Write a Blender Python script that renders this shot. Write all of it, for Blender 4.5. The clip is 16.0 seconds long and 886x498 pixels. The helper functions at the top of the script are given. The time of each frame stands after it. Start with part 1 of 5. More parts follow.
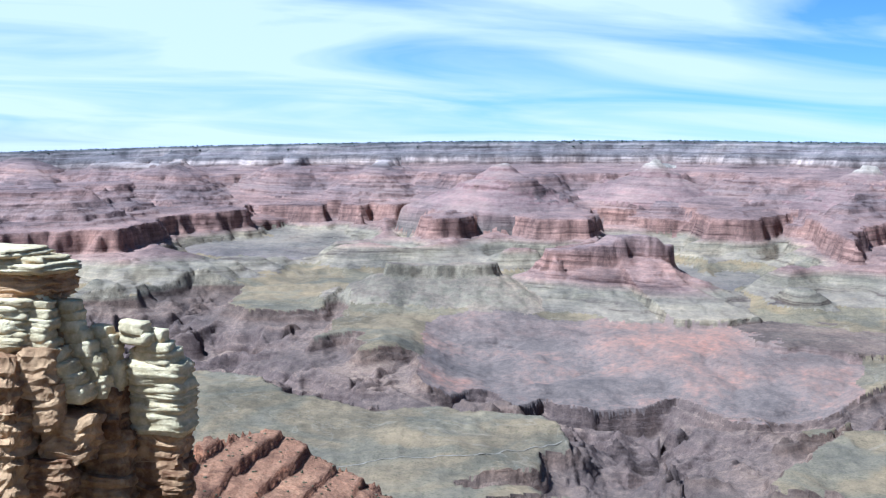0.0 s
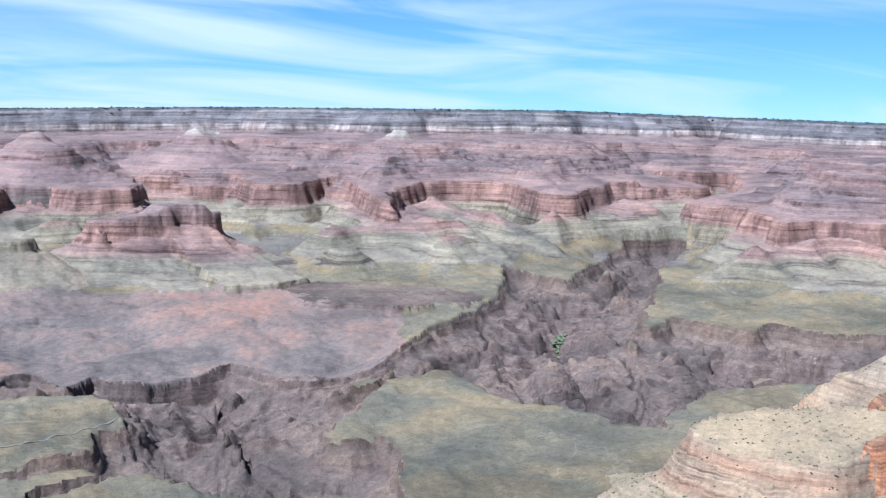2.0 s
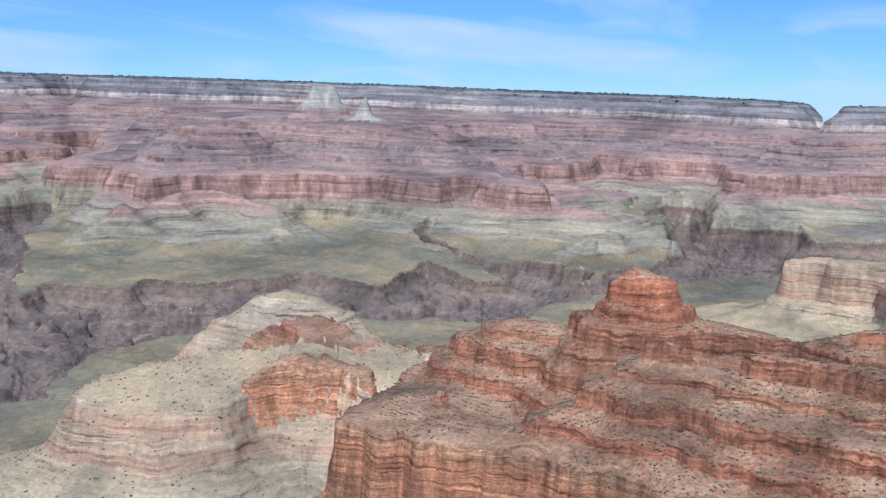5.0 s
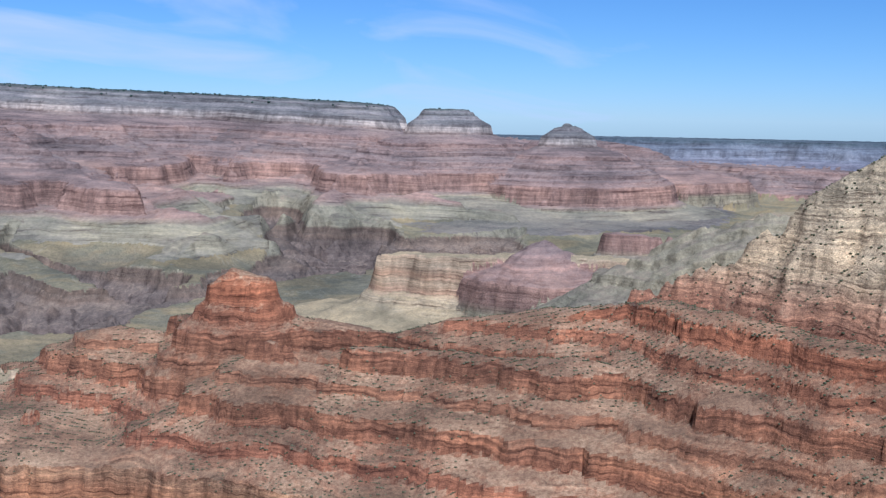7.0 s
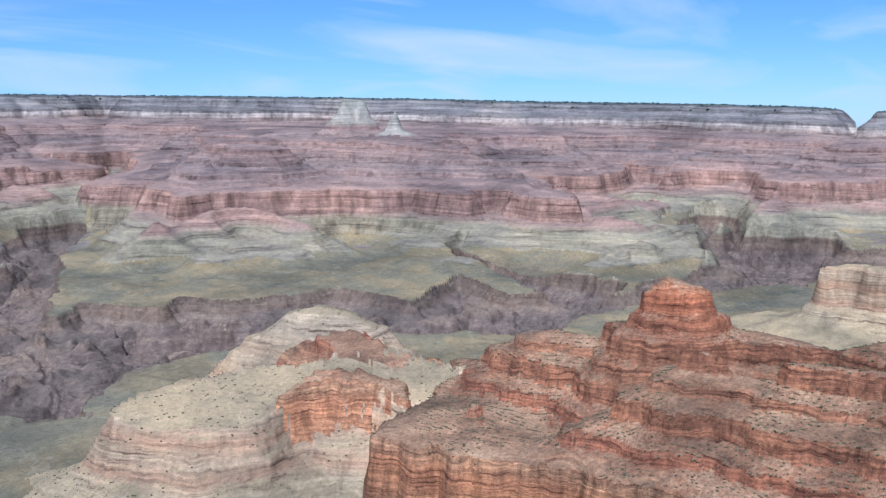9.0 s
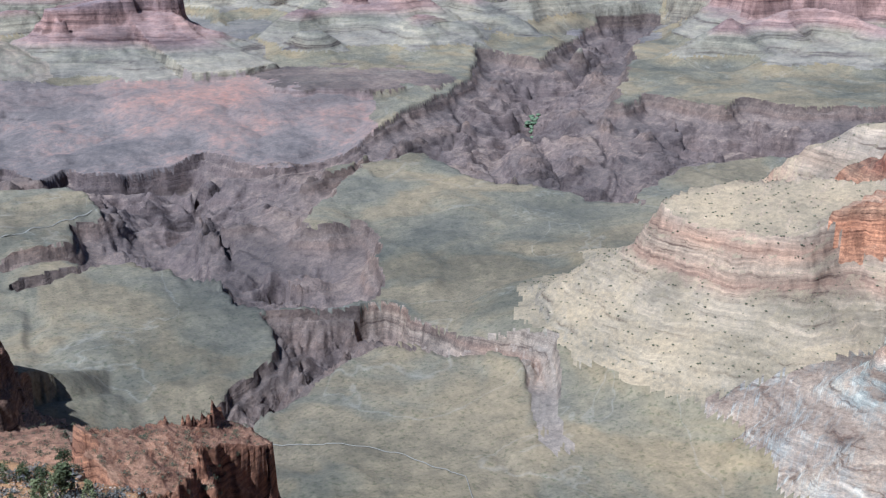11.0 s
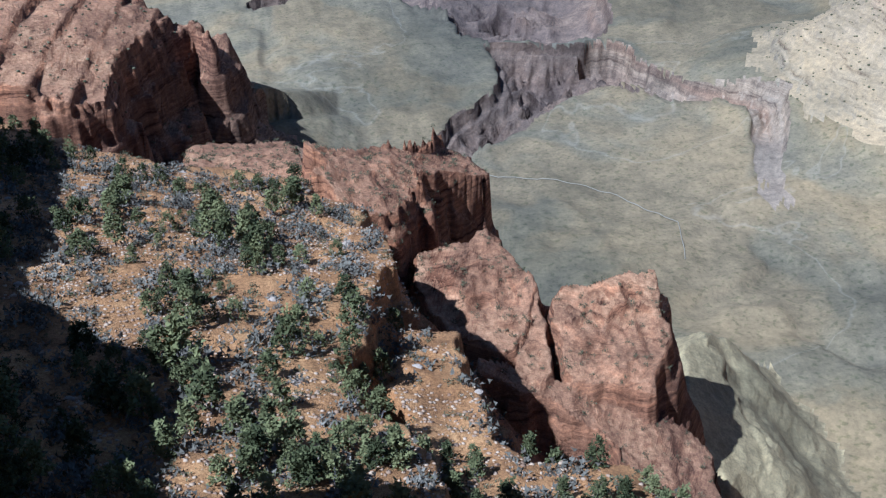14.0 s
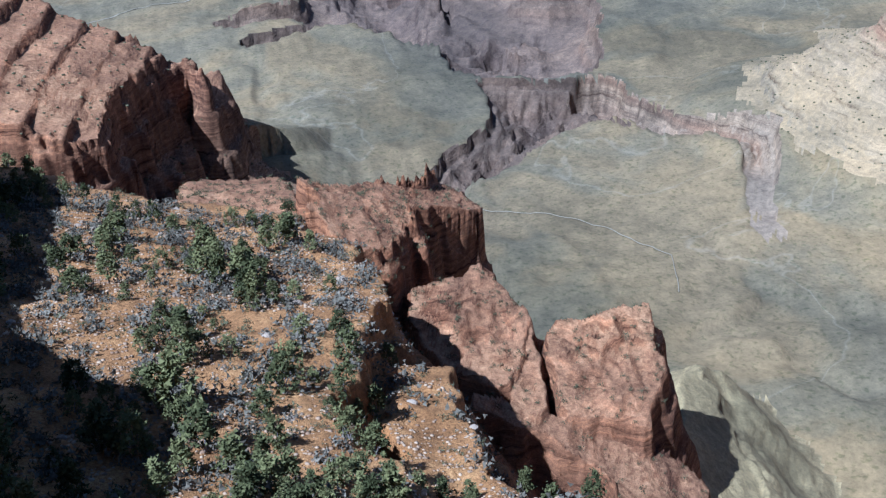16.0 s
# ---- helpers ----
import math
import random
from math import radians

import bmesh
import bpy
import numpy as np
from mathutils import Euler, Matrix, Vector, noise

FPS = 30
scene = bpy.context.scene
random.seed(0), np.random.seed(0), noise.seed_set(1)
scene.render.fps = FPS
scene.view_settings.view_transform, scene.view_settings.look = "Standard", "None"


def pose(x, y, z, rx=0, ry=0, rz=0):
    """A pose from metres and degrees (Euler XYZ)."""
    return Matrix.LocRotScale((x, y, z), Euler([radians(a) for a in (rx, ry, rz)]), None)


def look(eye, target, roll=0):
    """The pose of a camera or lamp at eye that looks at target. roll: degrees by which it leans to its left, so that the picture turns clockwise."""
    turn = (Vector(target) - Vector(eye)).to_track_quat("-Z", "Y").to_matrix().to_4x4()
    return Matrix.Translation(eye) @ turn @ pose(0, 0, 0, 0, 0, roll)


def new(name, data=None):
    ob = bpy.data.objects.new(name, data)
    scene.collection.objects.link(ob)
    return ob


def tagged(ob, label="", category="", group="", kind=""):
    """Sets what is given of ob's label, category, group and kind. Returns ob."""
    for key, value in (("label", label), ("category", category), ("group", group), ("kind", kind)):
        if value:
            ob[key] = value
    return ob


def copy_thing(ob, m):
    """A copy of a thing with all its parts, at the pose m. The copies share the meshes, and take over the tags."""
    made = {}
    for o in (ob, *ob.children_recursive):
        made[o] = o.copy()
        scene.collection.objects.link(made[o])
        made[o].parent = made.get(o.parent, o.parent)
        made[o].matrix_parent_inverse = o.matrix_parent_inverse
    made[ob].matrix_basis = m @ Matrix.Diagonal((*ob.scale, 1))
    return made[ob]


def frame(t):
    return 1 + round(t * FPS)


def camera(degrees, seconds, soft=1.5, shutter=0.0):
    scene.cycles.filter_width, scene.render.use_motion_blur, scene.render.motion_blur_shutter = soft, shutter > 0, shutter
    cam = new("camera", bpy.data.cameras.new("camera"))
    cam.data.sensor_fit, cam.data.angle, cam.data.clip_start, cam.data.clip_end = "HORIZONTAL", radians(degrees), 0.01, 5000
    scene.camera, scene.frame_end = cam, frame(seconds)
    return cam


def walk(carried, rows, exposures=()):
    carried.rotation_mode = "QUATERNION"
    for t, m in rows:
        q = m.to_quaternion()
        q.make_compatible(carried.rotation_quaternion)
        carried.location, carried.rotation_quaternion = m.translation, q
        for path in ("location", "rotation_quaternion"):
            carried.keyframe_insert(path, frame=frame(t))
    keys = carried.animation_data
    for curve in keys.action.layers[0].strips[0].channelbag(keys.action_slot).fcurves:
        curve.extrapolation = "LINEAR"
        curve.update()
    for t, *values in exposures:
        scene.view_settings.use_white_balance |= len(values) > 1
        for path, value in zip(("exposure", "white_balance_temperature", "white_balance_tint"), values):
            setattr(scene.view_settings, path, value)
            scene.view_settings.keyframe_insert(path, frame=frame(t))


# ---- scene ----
# ---- camera: a hand-held pan and tilt from a lookout on the canyon's south rim ----
cam = camera(44.0, 16.0, soft=1.3)
PATH = [
    (0.0, pose(0, 0, 0, 85.09, -2.59, -0.51)),
    (0.5, pose(0, 0, 0, 84.95, -2.35, -6.14)),
    (1.0, pose(0, 0, 0, 84.72, -2.19, -11.97)),
    (1.5, pose(0, 0, 0, 84.49, -2.10, -17.94)),
    (2.0, pose(0, 0, 0, 84.30, -1.95, -23.98)),
    (2.5, pose(0, 0, 0, 84.09, -1.79, -29.99)),
    (3.0, pose(0, 0, 0, 83.86, -1.52, -35.76)),
    (3.5, pose(0, 0, 0, 83.53, -1.17, -41.22)),
    (4.0, pose(0, 0, 0, 83.17, -0.84, -46.38)),
    (4.2, pose(0, 0, 0, 83.07, -0.72, -48.36)),
    (6.3, pose(0, 0, 0, 82.92, -0.55, -69.86)),
    (6.5, pose(0, 0, 0, 82.99, -0.55, -71.98)),
    (7.0, pose(0, 0, 0, 83.11, -0.92, -77.29)),
    (7.5, pose(0, 0, 0, 83.24, -1.15, -79.98)),
    (8.0, pose(0, 0, 0, 83.36, -0.67, -73.65)),
    (8.5, pose(0, 0, 0, 83.49, 0.20, -64.22)),
    (9.0, pose(0, 0, 0, 83.50, 0.62, -54.86)),
    (9.5, pose(0, 0, 0, 82.31, 0.55, -46.07)),
    (10.0, pose(0, 0, 0, 79.74, 0.03, -38.21)),
    (10.2, pose(0, 0, 0, 78.38, -0.20, -35.32)),
    (12.3, pose(0, 0, 0, 65.63, -0.01, -15.69)),
    (12.5, pose(0, 0, 0, 64.56, 0.22, -14.76)),
    (13.0, pose(0, 0, 0, 61.86, 0.22, -13.47)),
    (13.5, pose(0, 0, 0, 59.81, 0.19, -13.53)),
    (14.0, pose(0, 0, 0, 59.26, 0.23, -13.66)),
    (14.5, pose(0, 0, 0, 59.71, 0.27, -13.78)),
    (15.0, pose(0, 0, 0, 60.17, 0.32, -13.90)),
    (15.5, pose(0, 0, 0, 60.63, 0.37, -14.02)),
    (16.0, pose(0, 0, 0, 61.07, 0.43, -14.15)),
]
walk(cam, PATH, [(0.0, 1.3, 4050, 11), (3.5, 1.06, 4130, 11), (6.8, 0.69, 4130, 10), (8.0, 0.69, 4130, 10), (10.0, 1.04, 4080, 11), (12.3, 1.0, 3970, 10), (13.2, 1.04, 3970, 10), (16.0, 1.16, 3970, 10)])

# ---- world, sun ----
SUN_AZ, SUN_EL = -117.0, 53.0
world = bpy.data.worlds.new("sky")
scene.world = world
world.use_nodes = True
wn = world.node_tree
wn.nodes.clear()


def sky_nodes():
    n, l = wn.nodes, wn.links
    out = n.new("ShaderNodeOutputWorld")
    back = n.new("ShaderNodeBackground")
    sky = n.new("ShaderNodeTexSky")
    sky.sky_type = "NISHITA"
    sky.sun_disc = False
    sky.sun_elevation = radians(SUN_EL)
    sky.sun_rotation = radians(SUN_AZ)
    sky.altitude = 2100
    sky.air_density = 1.0
    sky.ozone_density = 1.3
    sky.dust_density = 0.4
    # thin cirrus: stretched noise over the sky's plane
    tc = n.new("ShaderNodeTexCoord")
    sep = n.new("ShaderNodeSeparateXYZ")
    l.new(tc.outputs["Generated"], sep.inputs[0])
    zz = n.new("ShaderNodeMath")
    zz.operation = "ADD"
    zz.inputs[1].default_value = 0.12
    l.new(sep.outputs["Z"], zz.inputs[0])
    comb = n.new("ShaderNodeCombineXYZ")
    for i, ax in enumerate("XY"):
        dv = n.new("ShaderNodeMath")
        dv.operation = "DIVIDE"
        l.new(sep.outputs[ax], dv.inputs[0])
        l.new(zz.outputs[0], dv.inputs[1])
        l.new(dv.outputs[0], comb.inputs[i])
    mp = n.new("ShaderNodeMapping")
    mp.inputs["Rotation"].default_value = (0, 0, radians(20))
    mp.inputs["Scale"].default_value = (0.6, 1.0, 1)
    l.new(comb.outputs[0], mp.inputs[0])
    ns = n.new("ShaderNodeTexNoise")
    ns.inputs["Scale"].default_value = 0.85
    ns.inputs["Detail"].default_value = 7
    ns.inputs["Roughness"].default_value = 0.5
    ns.inputs["Distortion"].default_value = 0.9
    l.new(mp.outputs[0], ns.inputs["Vector"])
    # less cloud towards the east
    ax = n.new("ShaderNodeMath")
    ax.operation = "MULTIPLY_ADD"
    ax.inputs[1].default_value = -0.16
    ax.inputs[2].default_value = 0.115
    l.new(sep.outputs["X"], ax.inputs[0])
    ad = n.new("ShaderNodeMath")
    ad.operation = "ADD"
    l.new(ns.outputs["Fac"], ad.inputs[0])
    l.new(ax.outputs[0], ad.inputs[1])
    fade = n.new("ShaderNodeMapRange")
    fade.inputs["From Min"].default_value, fade.inputs["From Max"].default_value = 0.3, 0.75
    fade.inputs["To Min"].default_value, fade.inputs["To Max"].default_value = 0.0, -0.3
    l.new(sep.outputs["Z"], fade.inputs["Value"])
    south = n.new("ShaderNodeMapRange")
    south.inputs["From Min"].default_value, south.inputs["From Max"].default_value = -0.6, 0.2
    south.inputs["To Min"].default_value, south.inputs["To Max"].default_value = -0.3, 0.0
    l.new(sep.outputs["Y"], south.inputs["Value"])
    for extra in (fade, south):
        more = n.new("ShaderNodeMath")
        l.new(ad.outputs[0], more.inputs[0])
        l.new(extra.outputs[0], more.inputs[1])
        ad = more
    rm = n.new("ShaderNodeMapRange")
    rm.inputs["From Min"].default_value = 0.47
    rm.inputs["From Max"].default_value = 0.72
    rm.inputs["To Max"].default_value = 0.85
    l.new(ad.outputs[0], rm.inputs["Value"])
    mx = n.new("ShaderNodeMix")
    mx.data_type = "RGBA"
    mx.inputs["B"].default_value = (10.9, 9.5, 8.6, 1)
    l.new(rm.outputs[0], mx.inputs["Factor"])
    l.new(sky.outputs[0], mx.inputs["A"])
    l.new(mx.outputs["Result"], back.inputs["Color"])
    back.inputs["Strength"].default_value = 0.042
    l.new(back.outputs[0], out.inputs["Surface"])


sky_nodes()
sun = new("sun", bpy.data.lights.new("sun", "SUN"))
sun.data.energy = 5.0
sun.data.angle = radians(0.5)
sun.data.color = (1.0, 0.95, 0.87)
_a, _e = radians(SUN_AZ), radians(SUN_EL)
sun.matrix_world = look((0, 0, 900), Vector((0, 0, 900)) - Vector((math.sin(_a) * math.cos(_e), math.cos(_a) * math.cos(_e), math.sin(_e))))

# ---- numeric noise ----
RNG = np.random.RandomState(7)
PERM = RNG.permutation(4096)
VALS = RNG.rand(4096).astype(np.float32) * 2 - 1


def vnoise(x, y):
    """Smooth value noise in -1..1."""
    xi, yi = np.floor(x).astype(np.int64), np.floor(y).astype(np.int64)
    fx, fy = (x - xi).astype(np.float32), (y - yi).astype(np.float32)
    fx, fy = fx * fx * (3 - 2 * fx), fy * fy * (3 - 2 * fy)

    def h(i, j):
        return VALS[PERM[(PERM[i & 4095] + j) & 4095]]
    a, b, c, d = h(xi, yi), h(xi + 1, yi), h(xi, yi + 1), h(xi + 1, yi + 1)
    return (a + (b - a) * fx) * (1 - fy) + (c + (d - c) * fx) * fy


def fbm(x, y, size, octaves=4, gain=0.5, ridged=False):
    out, amp, tot = 0.0, 1.0, 0.0
    for i in range(octaves):
        v = vnoise(x / size + 17.3 * i, y / size - 9.1 * i)
        out = out + amp * (1 - 2 * np.abs(v) if ridged else v)
        tot += amp
        size, amp = size / 2.1, amp * gain
    return out / tot


def smooth(a, b, v):
    t = np.clip((v - a) / (b - a), 0, 1)
    return t * t * (3 - 2 * t)


# ---- the canyon's beds: depth under the rim against distance out from it ----
BEDS = [  # (drop of the bed, run outwards)
    (0, 0), (5, 1), (3, 4), (8, 1.5), (3, 4), (5, 1), (16, 14), (24, 3), (24, 34),                              # limestone rim, slope, pale sandstone cliff, red slope
(7, .6), (5, 8), (4, .5), (6, 9), (8, .7), (5, 8), (3, .4), (5, 8), (8, .7), (6, 9), (4, .5), (7, 9),   # red ledges
    (42, 5), (7, 9), (5, 1.2), (8, 14), (28, 80), (7, 110), (26, 4), (60, 60)]                                  # great red cliff, ledges, green-grey slope, platform, its lip
BED_Z = -np.cumsum([b[0] for b in BEDS]).astype(float)
BED_D = np.cumsum([b[1] for b in BEDS]).astype(float)


SOFT_D = np.cumsum([b[1] for b in BEDS[:-2]] + [70, 120]).astype(float)     # the same beds with a gentle foot


def section(z_top, d, k, inner=0.0, cap=0.0):
    """Height at the distance d out from an edge that stands at z_top in the beds. k: how much shorter the slopes run.
    inner: how fast the ledges behind the edge climb back up the beds, as far as the height cap."""
    run = SOFT_D
    d0 = np.interp(-z_top, -BED_Z, run)
    out = np.interp(d0 + np.maximum(d, 0) * k + np.minimum(d, 0) * inner, run, BED_Z)
    return np.where(d < 0, np.minimum(out, np.maximum(cap, z_top)), out) if inner else out


RIM_AZ = [-40, -21.4, -10.7, 0.5, 8, 12.5, 21.7, 30, 36, 45, 50, 55, 58.6, 66.5, 73.3, 79.3, 87.3, 109.3]
RIM_EL = [-1.1, -0.9, -0.08, 0.62, 0.99, 1.19, 1.44, 1.62, 1.57, 1.43, 1.33, 1.2, 1.05, 0.84, 0.58, 0.1, -1.0, -1.6]


def dip(az, r):
    """The beds rise towards the north rim."""
    return np.tan(np.radians(np.interp(az, RIM_AZ, RIM_EL))) * r * smooth(900, 3000, r)


def polar(p):
    a = np.radians(p[0])
    return np.array([np.sin(a) * p[1], np.cos(a) * p[1]])


class Mass:
    """A body of rock: a spine of (azimuth, range, height, half width) or an outline of (azimuth, range, height)."""

    def __init__(self, name, pts, closed=False, k=1.0, inner=0.0, cap=0.0, plane=False, step=0.0, warp=((40, 8), (12, 3)), dipped=False, lift=0.0, z=None, profile=None, half=0.0, rugged=0.0, bump=0.0):
        self.name, self.closed, self.k, self.inner, self.cap, self.plane, self.step = name, closed, k, inner, cap, plane, step
        self.warp, self.dipped, self.lift, self.rugged, self.bump = warp, dipped, lift, rugged, bump
        pts = [(*p[:2], z, *p[2:]) if z is not None else p for p in pts]
        self.steps = np.cumsum([(0, 0)] + [q for q in profile], 0).astype(float) if profile else None
        reach = (SOFT_D[-1] - np.interp(-max(p[2] for p in pts), -BED_Z, BED_D)) / k + sum(w[1] for w in warp)
        self.xy = np.array([polar(p) for p in pts])
        self.z = np.array([p[2] for p in pts], float)
        if profile:
            reach = self.steps[-1, 1] + sum(w[1] for w in warp) + 20
        self.w = np.array([p[3] if len(p) > 3 else half for p in pts], float)
        self.lo = self.xy.min(0) - self.w.max() - reach
        self.hi = self.xy.max(0) + self.w.max() + reach
        if plane:
            self.fit = np.linalg.lstsq(np.column_stack([self.xy, np.ones(len(pts))]), self.z, rcond=None)[0]

    def height(self, x, y, dp):
        n = len(self.xy)
        best = np.full(x.shape, 1e9)
        zt = np.zeros(x.shape)
        inside = np.zeros(x.shape, bool)
        for i in range(n if self.closed else n - 1):
            a, b = self.xy[i], self.xy[(i + 1) % n]
            ab = b - a
            t = np.clip(((x - a[0]) * ab[0] + (y - a[1]) * ab[1]) / (ab @ ab), 0, 1)
            d = np.hypot(x - a[0] - t * ab[0], y - a[1] - t * ab[1]) - (self.w[i] + (self.w[(i + 1) % n] - self.w[i]) * t)
            m = d < best
            best = np.where(m, d, best)
            zt = np.where(m, self.z[i] + (self.z[(i + 1) % n] - self.z[i]) * t, zt)
            if self.closed and a[1] != b[1]:
                inside ^= ((a[1] > y) != (b[1] > y)) & (x < (b[0] - a[0]) * (y - a[1]) / (b[1] - a[1]) + a[0])
        d = np.where(inside, -best, best) if self.closed else best
        for j, (size, amp) in enumerate(self.warp):
            d = d + amp * (fbm(x + 31 * j, y, size, 3, 0.55, ridged=j == 0) - (0.3 if j == 0 else 0))
        if self.rugged:                     # branching spurs above the edge, ribbed aprons below it
            up = fbm(x + 90, y, 270, 4, 0.55, ridged=True)
            d = d - self.rugged * smooth(25, 160, -d) * (up - 0.2) + 0.35 * self.rugged * smooth(20, 140, d) * fbm(x, y + 40, 150, 3, 0.5, ridged=True)
        if self.steps is not None:          # its own steps: (drop, run) outwards from the edge
            z = zt - np.interp(d, self.steps[:, 1], self.steps[:, 0]) - np.maximum(d - self.steps[-1, 1], 0) * 3
        else:
            z = section(zt, d, self.k, self.inner, self.cap)
        if self.rugged:
            z = z + 58 * smooth(8, 70, d) * (1 - smooth(180, 430, d)) * (fbm(x, y + 15, 230, 2, 0.35, ridged=True) - 0.3)
        if self.plane:
            top = self.fit[0] * x + self.fit[1] * y + self.fit[2]
            if self.step:
                q = top / self.step + 0.3 * fbm(x, y, 90, 3) + 0.08 * fbm(x, y, 14, 3)
                top = top + 0.65 * self.step * (np.floor(q) + smooth(0.86, 0.97, q - np.floor(q)) - q) * smooth(-0.7, 0.0, fbm(x + 9, y, 50, 3))
            if self.bump:
                top = top + self.bump * smooth(0, 6, -d) * (fbm(x, y, 16, 4, 0.6, ridged=True) - 0.3 + 0.5 * fbm(x + 7, y, 5, 3))
            z = np.where(d < 0, top, z)
        elif not self.inner:
            z = z + np.clip(-d, 0, 60) * 0.04
        return z + (dp if self.dipped else self.lift)


